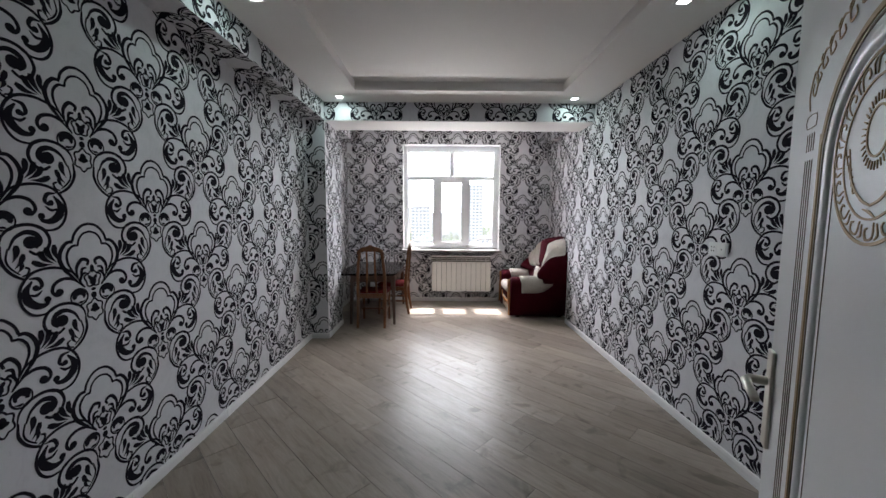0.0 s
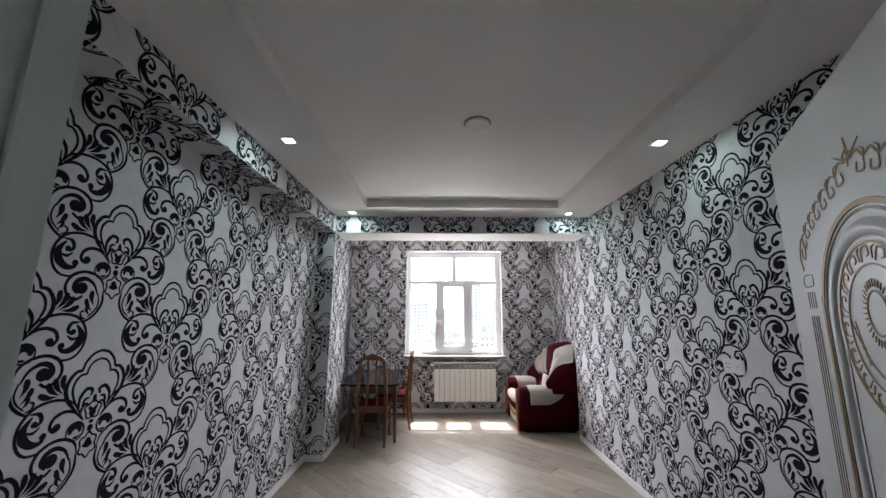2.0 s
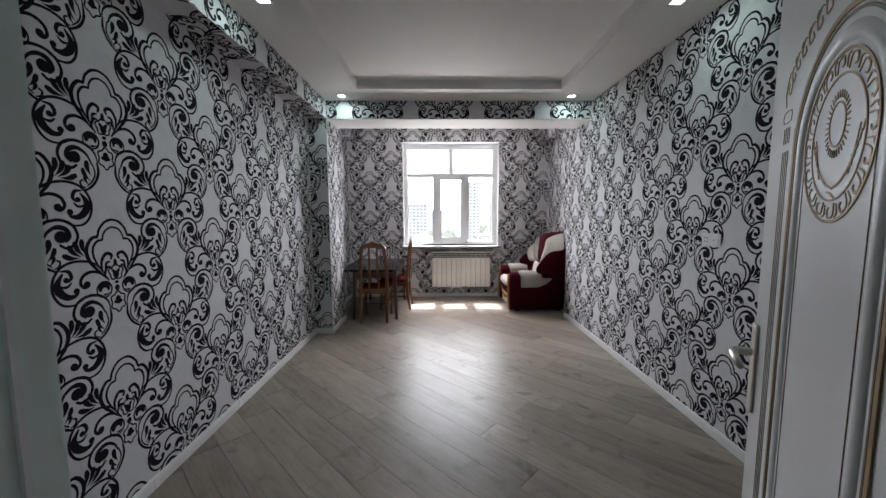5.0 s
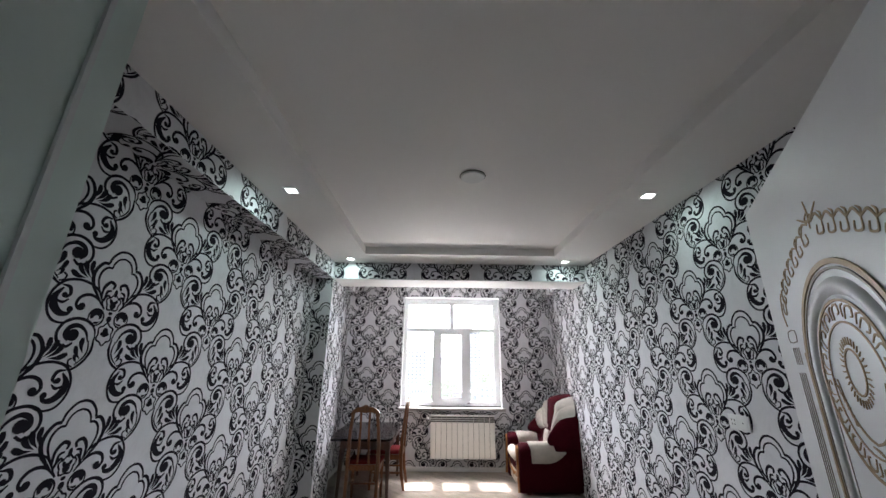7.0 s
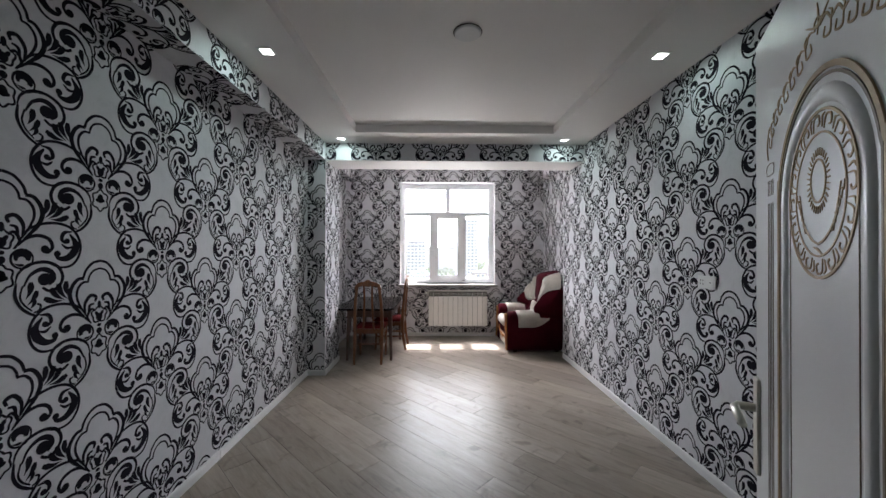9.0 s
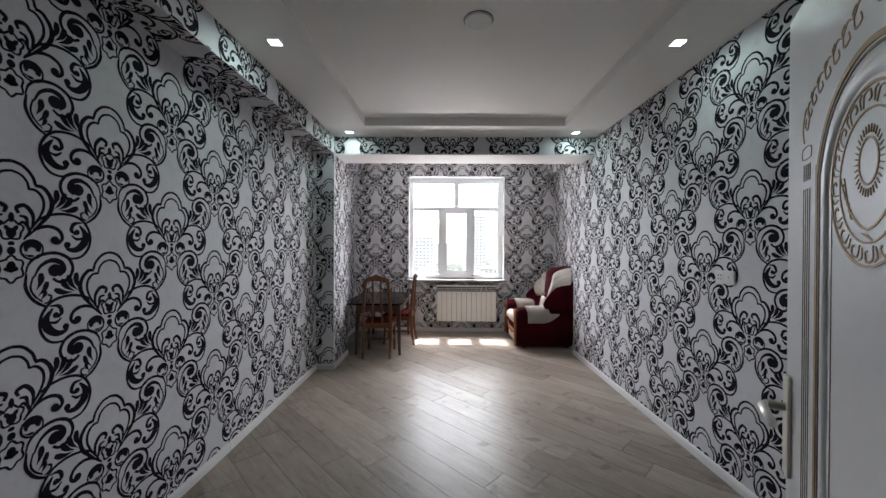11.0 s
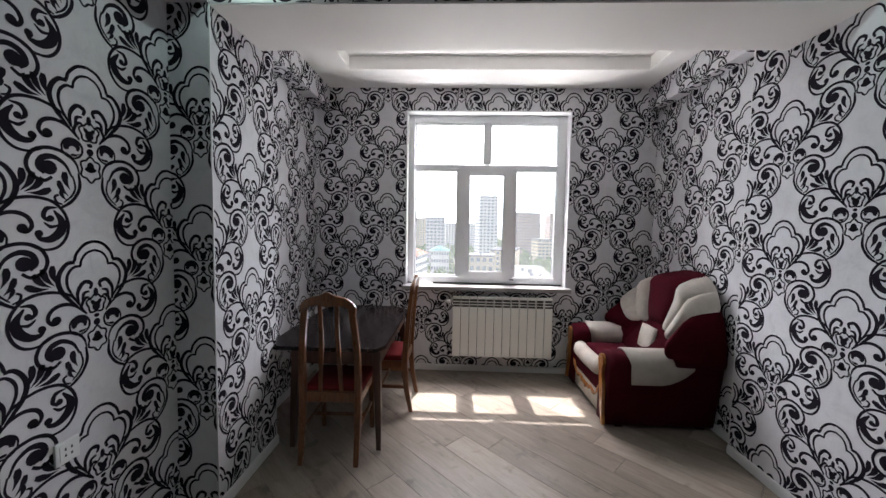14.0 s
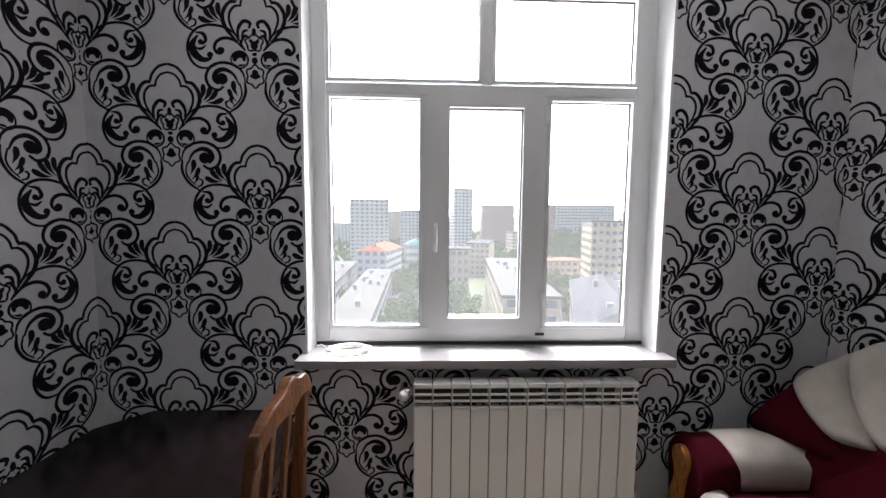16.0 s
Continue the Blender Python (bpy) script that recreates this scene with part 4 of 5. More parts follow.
part("apron", boxes((ax0, ax1, ay0, ay0 + 0.02, TZ - 0.12, TZ - 0.026), (ax0, ax1, ay1 - 0.02, ay1, TZ - 0.12, TZ - 0.026),
                    (ax0, ax0 + 0.02, ay0 + 0.02, ay1 - 0.02, TZ - 0.12, TZ - 0.026), (ax1 - 0.02, ax1, ay0 + 0.02, ay1 - 0.02, TZ - 0.12, TZ - 0.026)), LEGWOOD, table)
for x, y in ((ax0 + 0.025, ay0 + 0.025), (ax1 - 0.025, ay0 + 0.025), (ax0 + 0.025, ay1 - 0.025), (ax1 - 0.025, ay1 - 0.025)):
    sx, sy = (1 if x > -1 else -1), (1 if y > 5.2 else -1)
    part("leg", square_post([(x + sx * 0.022, y + sy * 0.022, 0.0), (x + sx * 0.012, y + sy * 0.012, 0.35), (x, y, TZ - 0.12), (x, y, TZ - 0.026)], (0.034, 0.045, 0.058, 0.058), (0.034, 0.045, 0.058, 0.058)), LEGWOOD, table, bevel=0.004)


# ---- chairs ----
def dining_chair(m, label):
    """Local: seat towards +y, back at y = 0, floor z = 0."""
    ch = thing("dining_chair", label, "chair", "chairs at the dining table", m)
    w = 0.405
    back = lambda z: -0.045 * max(0.0, (z - 0.45)) / 0.6 * (1 + 0.6 * max(0.0, z - 0.8)) + (0.035 * ((0.45 - z) / 0.45) ** 2 * -1.6 if z < 0.45 else 0)
    zs = [0.0, 0.2, 0.42, 0.55, 0.7, 0.86, 1.0, 1.08]
    for s in (-1, 1):
        spine = []
        for z in zs:
            x = s * (w / 2 - 0.02) - s * (0.03 * max(0, z - 0.5) / 0.5 - (0.012 * math.sin((z - 0.5) * 6) if z > 0.5 else 0))
            spine.append((x, back(z), z))
        part("back_post", square_post(spine, [0.034, 0.039, 0.045, 0.044, 0.041, 0.039, 0.041, 0.044], [0.036, 0.042, 0.05, 0.046, 0.04, 0.036, 0.032, 0.028]), CHAIRWOOD, ch, bevel=0.006)
        part("front_leg", square_post([(s * (w / 2 - 0.015), 0.41, 0.0), (s * (w / 2 - 0.015), 0.4, 0.2), (s * (w / 2 - 0.018), 0.395, 0.45)], [0.032, 0.036, 0.044], [0.032, 0.036, 0.044]), CHAIRWOOD, ch, bevel=0.006)
        part("side_rail", box(s * (w / 2 - 0.02) - 0.011, s * (w / 2 - 0.02) + 0.011, 0.02, 0.38, 0.375, 0.435), CHAIRWOOD, ch, bevel=0.004)
        part("stretcher", box(s * (w / 2 - 0.02) - 0.009, s * (w / 2 - 0.02) + 0.009, 0.0, 0.39, 0.2, 0.225), CHAIRWOOD, ch, bevel=0.004)
        # splats
        sp = [(s * x, back(z) + 0.004, z) for x, z in ((0.07, 0.46), (0.064, 0.6), (0.056, 0.75), (0.052, 0.9), (0.056, 1.065))]
        part("splat", square_post(sp, [0.024, 0.028, 0.03, 0.027, 0.026], [0.016] * 5), CHAIRWOOD, ch, bevel=0.003)
    # arched crest rail with a raised middle
    bm = bmesh.new()
    n = 20
    rows = []
    for i in range(n + 1):
        t = -1 + 2 * i / n
        x = t * (w / 2 - 0.022)
        top = 1.11 + 0.012 * math.cos(t * math.pi / 2) - 0.06 * abs(t) ** 4.5 + 0.026 * math.exp(-(t / 0.2) ** 2)
        low = 1.052 + 0.012 * math.cos(t * math.pi / 2) - 0.05 * abs(t) ** 4 - 0.012 * math.exp(-(t / 0.25) ** 2)
        y = back(1.06) - 0.016 * (1 - t * t)
        rows.append([bm.verts.new((x, y + dy, z)) for dy, z in ((-0.017, low), (0.017, low), (0.015, top), (-0.015, top))])
    for a, b in zip(rows, rows[1:]):
        for k in range(4):
            bm.faces.new((a[k], a[(k + 1) % 4], b[(k + 1) % 4], b[k]))
    bm.faces.new(rows[0][::-1])
    bm.faces.new(rows[-1])
    bmesh.ops.recalc_face_normals(bm, faces=bm.faces)
    part("crest_rail", bm, CHAIRWOOD, ch, smooth=False, bevel=0.005)
    part("back_rail", box(-w / 2 + 0.035, w / 2 - 0.035, -0.014, 0.014, 0.405, 0.47), CHAIRWOOD, ch, bevel=0.005)
    part("front_rail", box(-w / 2 + 0.035, w / 2 - 0.035, 0.385, 0.405, 0.375, 0.435), CHAIRWOOD, ch, bevel=0.004)
    part("front_stretcher", box(-w / 2 + 0.03, w / 2 - 0.03, 0.19, 0.208, 0.203, 0.222), CHAIRWOOD, ch, bevel=0.003)
    bm = prism([(-w / 2 + 0.012, 0.03), (w / 2 - 0.012, 0.03), (w / 2 + 0.008, 0.43), (-w / 2 - 0.008, 0.43)], 0.437, 0.485)
    bmesh.ops.bevel(bm, geom=list(bm.edges), offset=0.018, segments=3, profile=0.5, affect="EDGES")
    part("seat", bm, RED, ch, "worn red upholstered seat", smooth=True)
    return ch


dining_chair(pose(-0.922, 4.515, 0, 0, 0, 1), "brown wooden dining chair with red seat, back to the room")
dining_chair(pose(-0.525, 5.365, 0, 0, 0, 89), "brown wooden dining chair with red seat beside the window")

# ---- small sofa ----
# Local frame: u along the back (world y), v from front to back (world x), z up.
sofa = thing("sofa", "small maroon and cream plush sofa with wooden trim", "sofa", m=pose(1.08, 4.945, 0, 0, 0, 0))
UW, VD = 1.07, 0.862


def P3(u, v, z):
    return (v, u, z)


def uv_box(name, u0, u1, v0, v1, z0, z1, mat, bev, seg=3, label="", parent=None):
    bm = box(v0, v1, u0, u1, z0, z1)
    bmesh.ops.bevel(bm, geom=list(bm.edges), offset=bev, segments=seg, profile=0.5, affect="EDGES", clamp_overlap=True)
    return part(name, bm, mat, parent or sofa, label, smooth=True)


uv_box("base", 0.13, UW - 0.08, 0.06, VD - 0.02, 0.03, 0.38, MAROON, 0.015)
for u in (0.12, UW - 0.14):
    for v in (0.1, VD - 0.12):
        part("foot", box(v, v + 0.06, u, u + 0.06, 0.0, 0.035), LEGWOOD, sofa)


def arm(u0, u1, near):
    """An arm with a rounded roll on top, swept from front to back."""
    bm = bmesh.new()
    n = 14
    rings = []
    um, hw = (u0 + u1) / 2, (u1 - u0) / 2
    for v, zt, grow in ((0.0, 0.6, 0.9), (0.03, 0.62, 1.0), (0.2, 0.625, 1.0), (0.4, 0.625, 1.0), (0.6, 0.63, 1.0), (0.72, 0.64, 0.98), (0.8, 0.63, 0.95), (0.85, 0.61, 0.9)):
        ring = [bm.verts.new(P3(um - hw * (0.3 if near else 0.92), v, 0.03))]
        for k in range(n + 1):
            a = math.pi - math.pi * k / n
            ring.append(bm.verts.new(P3(um + hw * grow * math.cos(a), v, zt - 0.1 + 0.1 * grow * math.sin(a))))
        ring.append(bm.verts.new(P3(um + hw * (0.92 if near else 0.5), v, 0.03)))
        rings.append(ring)
    m_ = len(rings[0])
    for a, b in zip(rings, rings[1:]):
        for k in range(m_):
            bm.faces.new((a[k], a[(k + 1) % m_], b[(k + 1) % m_], b[k]))
    bm.faces.new(rings[0])
    bm.faces.new(rings[-1])
    bmesh.ops.recalc_face_normals(bm, faces=bm.faces)
    ob = part("arm", bm, MAROON, sofa, "maroon plush arm", smooth=True, bevel=0.01)
    # cream pad wrapped over the arm
    bm = bmesh.new()
    rings = []
    outer, inner = (-1, 1) if near else (1, -1)
    for i in range(9):
        t = i / 8
        v = 0.16 + 0.46 * t
        ring = []
        for k in range(13):
            s = k / 12
            # from the outer hem over the roll to the inner side
            a = math.pi * s
            drop = 0.13 - 0.12 * max(0.0, (t - 0.45) / 0.55) ** 2
            uu = um + outer * hw * 1.035 * math.cos(a)
            zz = 0.625 - 0.1 + 0.113 * math.sin(a)
            if k == 0:
                zz -= drop
                uu = um + outer * hw * 1.01
            if k == 12:
                zz -= 0.06
            ring.append(bm.verts.new(P3(uu, v + (0.06 * math.sin(a) * (t - 0.5)), zz)))
        rings.append(ring)
    for a, b in zip(rings, rings[1:]):
        for k in range(12):
            bm.faces.new((a[k], a[k + 1], b[k + 1], b[k]))
    bmesh.ops.recalc_face_normals(bm, faces=bm.faces)
    bmesh.ops.solidify(bm, geom=bm.faces, thickness=0.008)
    part("arm_pad", bm, CREAM, ob, "cream plush pad", smooth=True)
    # carved wooden facing
    prof = spline([(-0.075, 0.04), (-0.05, 0.16), (-0.055, 0.3), (-0.02, 0.42), (-0.045, 0.5), (-0.02, 0.55), (0.03, 0.55), (0.055, 0.5), (0.035, 0.42), (0.02, 0.32), (0.0, 0.2), (-0.03, 0.1), (-0.045, 0.04)], 3)
    bm = bmesh.new()
    fl = -1 if near else 1
    lo = [bm.verts.new(P3(um + fl * -p.x * 0.9, -0.002, p.y * 1.06)) for p in prof]
    hi = [bm.verts.new(P3(um + fl * -p.x * 0.9, -0.028, p.y * 1.06)) for p in prof]
    k_ = len(prof)
    bm.faces.new(lo)
    bm.faces.new(hi[::-1])
    for k in range(k_):
        bm.faces.new((lo[k], lo[(k + 1) % k_], hi[(k + 1) % k_], hi[k]))
    bmesh.ops.recalc_face_normals(bm, faces=bm.faces)
    bmesh.ops.triangulate(bm, faces=[f for f in bm.faces if len(f.verts) > 4])
    part("arm_facing", bm, SOFAWOOD, ob, "carved amber wooden facing")


arm(0.0, 0.25, True)
arm(UW - 0.25, UW, False)
# seat: maroon cushion with a cream roll in front
uv_box("seat_cushion", 0.24, UW - 0.24, 0.08, 0.66, 0.34, 0.47, MAROON, 0.045, 4)
part("seat_roll", sweep([P3(0.24, 0.06, 0.412), P3(0.32, 0.035, 0.41), P3(UW / 2, 0.025, 0.414), P3(UW - 0.32, 0.035, 0.41), P3(UW - 0.24, 0.06, 0.412)], [0.06, 0.068, 0.07, 0.068, 0.06], 16), CREAM, sofa, "cream plush front roll", True)
# apron: maroon band, wavy carved wood, cream panel
uv_box("apron_panel", 0.2, UW - 0.2, 0.02, 0.07, 0.045, 0.23, CREAM, 0.01, 2, "cream fabric panel")
uv_box("apron_band", 0.2, UW - 0.2, 0.014, 0.08, 0.22, 0.36, MAROON, 0.012, 2, "maroon fabric band")
for s in (-1, 1):
    sp = [P3(UW / 2 + s * q, 0.008, z * 1.1) for q, z in ((0.32, 0.27), (0.27, 0.2), (0.2, 0.16), (0.13, 0.18), (0.07, 0.15), (0.03, 0.16), (0.0, 0.13))]
    part("carved_trim", sweep([tuple(v) for v in spline(sp, 4)], [0.012 + 0.008 * math.sin(i * 0.55) ** 2 for i in range(25)], 8, 0.7), SOFAWOOD, sofa, "carved amber wooden trim", True)
# back: shell-shaped with puffed sectors fanning from the middle
UC, ZC = 0.46, 0.57


def back_edge(a):
    """Radius of the shell's outline at angle a (0: near end, 90: up)."""
    ca, sa = math.cos(a), math.sin(a)
    rx, rz, e = (0.5 if ca > 0 else 0.55), 0.63, 2.4
    return (abs(ca / rx) ** e + abs(sa / rz) ** e) ** (-1 / e)


bm = bmesh.new()
front, rear = [], []
pts = [(UC - 0.34, 0.08), (UC - 0.38, 0.4)] + [(UC - 0.955 * back_edge(a) * math.cos(a), ZC + 0.94 * back_edge(a) * math.sin(a)) for a in [math.pi * k / 28 for k in range(0, 29)]] + [(UC + 0.51, 0.4), (UC + 0.5, 0.08)]
lean = lambda z: 0.6 + 0.13 * max(0.0, z - 0.45)


def bow(u, z=1.0):
    """The back curls forward towards its ends, most where it runs into the arms."""
    q = (u - UC) / 0.55
    return -(0.06 + 0.2 * min(1.0, max(0.0, (1.0 - z) / 0.3))) * abs(q) ** 1.7


lo = [bm.verts.new(P3(u, lean(z) + 0.045 + bow(u, z), z)) for u, z in pts]
hi = [bm.verts.new(P3(u, VD - 0.004 + 0.5 * bow(u) * (u > UC), z - 0.01)) for u, z in pts]
k_ = len(pts)
f0 = bm.faces.new(lo)
f1 = bm.faces.new(hi[::-1])
for k in range(k_):
    bm.faces.new((lo[k], lo[(k + 1) % k_], hi[(k + 1) % k_], hi[k]))
bmesh.ops.recalc_face_normals(bm, faces=bm.faces)
part("back_shell", bm, MAROON, sofa, "maroon plush back", True, 0.03)


def petal(inner, outer, r_in, mat, puff, name, label, trim=1.0):
    """One puffed channel of the back; inner and outer give its two angles and r_in its two radii at the foot."""
    bm = bmesh.new()
    n, m_ = 10, 14
    grid = []
    for i in range(n + 1):
        row = []
        q = i / n
        ai, ao = inner[0] + (inner[1] - inner[0]) * q, outer[0] + (outer[1] - outer[0]) * q
        ri = r_in[0] + (r_in[1] - r_in[0]) * q
        ro = back_edge(ao) * trim
        u0, z0 = UC - ri * math.cos(ai), ZC + ri * math.sin(ai)
        u1, z1 = UC - ro * math.cos(ao), ZC + ro * math.sin(ao)
        um_, zm_ = UC - 0.55 * (ri + ro) * math.cos(ai * 0.62 + ao * 0.38), ZC + 0.55 * (ri + ro) * math.sin(ai * 0.62 + ao * 0.38)
        for j in range(m_ + 1):
            t = j / m_
            u = (1 - t) ** 2 * u0 + 2 * t * (1 - t) * um_ + t * t * u1
            z = (1 - t) ** 2 * z0 + 2 * t * (1 - t) * zm_ + t * t * z1
            over = max(0.0, (t - 0.78) / 0.22)
            h = puff * (0.25 + 0.75 * math.sqrt(max(0.0, 1 - (2 * q - 1) ** 2))) * (0.35 + 0.65 * min(1.0, t / 0.12) ** 0.5) * math.sqrt(max(0.0, 1 - over * over))
            row.append(bm.verts.new(P3(u, lean(z) + 0.004 - h + 0.17 * over ** 2.5 + bow(u, z), z)))
        grid.append(row)
    for i in range(n):
        for j in range(m_):
            bm.faces.new((grid[i][j], grid[i + 1][j], grid[i + 1][j + 1], grid[i][j + 1]))
    bmesh.ops.remove_doubles(bm, verts=bm.verts, dist=0.0005)
    bmesh.ops.recalc_face_normals(bm, faces=bm.faces)
    part(name, bm, mat, sofa, label, True)


def degs(a, b):
    return radians(a), radians(b)


petal(degs(8, 25), degs(5, 42), (0.3, 0.32), MAROON, 0.06, "back_panel", "maroon plush shoulder", 1.03)
petal(degs(22, 36), degs(42, 58), (0.33, 0.25), CREAM, 0.09, "back_panel", "cream plush channel", 1.035)
petal(degs(36, 55), degs(58, 75), (0.25, 0.19), CREAM, 0.095, "back_panel", "cream plush channel", 1.035)
petal(degs(54, 126), degs(75, 110), (0.18, 0.18), MAROON, 0.11, "back_panel", "maroon plush centre panel", 1.045)
petal(degs(125, 144), degs(110, 128), (0.19, 0.25), CREAM, 0.095, "back_panel", "cream plush channel", 1.035)
petal(degs(144, 158), degs(128, 148), (0.25, 0.33), CREAM, 0.09, "back_panel", "cream plush channel", 1.035)
petal(degs(157, 172), degs(148, 175), (0.32, 0.3), MAROON, 0.06, "back_panel", "maroon plush shoulder", 1.03)
bm = bmesh.new()
rows = []
for i in range(9):
    z = 0.44 + 0.3 * i / 8
    rows.append([bm.verts.new(P3(UC + 0.4 * (2 * j / 10 - 1), lean(z) + 0.01 + bow(UC + 0.4 * (2 * j / 10 - 1), z) - 0.02 * math.sin(math.pi * j / 10), z)) for j in range(11)])
for a, b in zip(rows, rows[1:]):
    for j in range(10):
        bm.faces.new((a[j], a[j + 1], b[j + 1], b[j]))
bmesh.ops.recalc_face_normals(bm, faces=bm.faces)
bmesh.ops.solidify(bm, geom=bm.faces, thickness=0.03)
part("lower_back", bm, MAROON, sofa, "maroon plush lower back", True)
bm = bmesh.new()
rows = []
for i in range(9):
    z = 0.49 + 0.235 * i / 8
    hw = 0.115 - 0.02 * i / 8
    rows.append([bm.verts.new(P3(UC + hw * (2 * j / 8 - 1), lean(z) - 0.1 - 0.025 * math.sin(math.pi * i / 8) ** 0.3 * math.sin(math.pi * j / 8) ** 0.3, z)) for j in range(9)])
for a, b in zip(rows, rows[1:]):
    for j in range(8):
        bm.faces.new((a[j], a[j + 1], b[j + 1], b[j]))
bmesh.ops.recalc_face_normals(bm, faces=bm.faces)
bmesh.ops.solidify(bm, geom=bm.faces, thickness=0.03)
part("lumbar_patch", bm, CREAM, sofa, "cream plush lumbar patch", True)

# ---- the city below the window ----
GZ = -31.0


def ground_material():
    m = material("city_ground", (0.2, 0.19, 0.17), 0.95, Specular_IOR_Level=0.02)
    v = coords(m)
    a = noise_tex(m, v, 0.02, 6, 0.6)
    b_ = noise_tex(m, v, 0.2, 5)
    to_base(m, mix(m, 0.45, ramp(m, a, [(0.4, (0.06, 0.085, 0.03)), (0.55, (0.12, 0.115, 0.105))]), ramp(m, b_, [(0.4, (0.06, 0.08, 0.035)), (0.65, (0.14, 0.135, 0.12))])))
    return m


def facade_material(name, c, rough=0.8):
    m = material(name, c, rough, Specular_IOR_Level=0.02)
    v = coords(m)
    a = noise_tex(m, v, 0.12, 5)
    b_ = noise_tex(m, v, 1.5, 4)
    to_base(m, mix(m, 0.4, ramp(m, a, [(0.3, tuple(x * 0.82 for x in c)), (0.7, c)]), ramp(m, b_, [(0.3, tuple(x * 0.85 for x in c)), (0.7, c)])))
    return m


bm = bmesh.new()
vs = [bm.verts.new(p) for p in ((-2500, 8, GZ), (2500, 8, GZ), (2500, 4200, GZ), (-2500, 4200, GZ))]
bm.faces.new(vs)
structure("ground", bm, ground_material(), "city ground with streets and greenery")
F_WHITE, F_GREY = facade_material("pale_facade", (0.55, 0.54, 0.52)), facade_material("grey_facade", (0.4, 0.4, 0.4))
F_SAND, F_BRICK = facade_material("sand_facade", (0.5, 0.41, 0.29)), facade_material("brick_facade", (0.38, 0.26, 0.21))
R_LIGHT, R_GREY = facade_material("pale_roof", (0.1, 0.1, 0.098), 0.9), facade_material("grey_roof", (0.06, 0.062, 0.07), 0.85)
R_RED, R_TEAL = facade_material("red_roof", (0.24, 0.085, 0.055)), facade_material("teal_roof", (0.08, 0.17, 0.18))
W_DARK = material("far_window", (0.12, 0.14, 0.16), 0.15)


def city_house(cx, cy, w, d, top, turn, wall_mat, roof_mat, label, name="apartment_building", cols=8, rows=8, gable=0.0, balcony=False):
    """A block with its storeys, recessed windows and roof; windows joined by side."""
    h = thing(name, label, "building", m=pose(cx, cy, GZ, 0, 0, turn))
    H = top - GZ
    part("wall", box(-w / 2, w / 2, -d / 2, d / 2, 0, H - 0.4), wall_mat, h)
    if gable:
        bm = bmesh.new()
        o = 0.5
        a = [bm.verts.new(p) for p in ((-w / 2 - o, -d / 2 - o, H - 0.4), (w / 2 + o, -d / 2 - o, H - 0.4), (w / 2 + o, d / 2 + o, H - 0.4), (-w / 2 - o, d / 2 + o, H - 0.4))]
        r = [bm.verts.new((0, -d / 2 + w * 0.3, H + gable)), bm.verts.new((0, d / 2 - w * 0.3, H + gable))]
        for f in ((a[0], a[1], r[0]), (a[1], a[2], r[1], r[0]), (a[2], a[3], r[1]), (a[3], a[0], r[0], r[1]), (a[3], a[2], a[1], a[0])):
            bm.faces.new(f)
        roof = part("roof", bm, roof_mat, h)
    else:
        roof = part("roof", box(-w / 2 - 0.3, w / 2 + 0.3, -d / 2 - 0.3, d / 2 + 0.3, H - 0.4, H + 0.25), roof_mat, h)
    rnd = random.Random(int(abs(cx) * 13 + cy))
    for k in range(max(3, int(d / 9))):
        x, y = rnd.uniform(-w / 3, w / 3), rnd.uniform(-d / 2.3, d / 2.3)
        part("chimney", box(x - 0.5, x + 0.5, y - 0.4, y + 0.4, H - 0.2, H + gable * 0.6 + rnd.uniform(0.9, 1.6)), F_GREY, roof)
    fh = H / rows
    far = cy > 250
    joined = bmesh.new()
    for side, length in (("south", w), ("west", d) if cx > 0 else ("east", d)):
        n = min(cols if side == "south" else max(2, round(cols * d / w)), 20)
        hw, hh = length / n * 0.28, fh * 0.24
        pane_ = bpy.data.meshes.new("window")
        bm = box(-hw, hw, -0.05, 0.1, -hh, hh) if side == "south" else box(-0.06, 0.06, -hw, hw, -hh, hh)
        if far:
            bm.free()
        else:
            bm.to_mesh(pane_)
            bm.free()
            pane_.materials.append(W_DARK)
        for r_ in range(rows):
            z = fh * (r_ + 0.54)
            if z + hh > H - 0.5:
                continue
            for k in range(n):
                s = -length / 2 + length * (k + 0.5) / n
                x, y = (s, -d / 2) if side == "south" else ((-w / 2 if side == "west" else w / 2), s)
                if far:
                    ex, ey = (hw, 0.06) if side == "south" else (0.06, hw)
                    add_box(joined, x - ex, x + ex, y - ey, y + ey, z - hh, z + hh)
                else:
                    win = new("window", pane_)
                    win.parent, win.location = h, (x, y, z)
                if balcony and side == "south" and k % 3 == 1:
                    part("balcony", box(s - hw * 1.5, s + hw * 1.5, -d / 2 - 1.1, -d / 2 - 0.07, z - hh - 0.5, z - hh + 0.4), wall_mat, h)
    if far:
        tagged(part("window_grid", joined, W_DARK, h), kind="stuff")
    else:
        joined.free()
    return h


city_house(-45.1, 270, 27, 22, 16, 8, F_WHITE, R_LIGHT, "pale high-rise apartment tower with balconies", "tower_block", 8, 17, balcony=True)
city_house(-17.4, 300, 15, 16, 9.7, 0, F_GREY, R_LIGHT, "grey fifteen-storey apartment tower", "tower_block", 5, 15)
city_house(-9.5, 205, 10, 14, -11.0, 4, F_WHITE, R_TEAL, "pale building with a teal roof", "office_building", 7, 5, gable=2.2)
city_house(-23.5, 172, 13, 30, -11.2, -8, F_WHITE, R_RED, "pale house with a red roof", "house", 4, 6, gable=2.5)
city_house(-17.0, 98, 8.5, 78, -16.6, 3, F_GREY, R_LIGHT, "long five-storey block with a pale flat roof", "apartment_building", 3, 5)
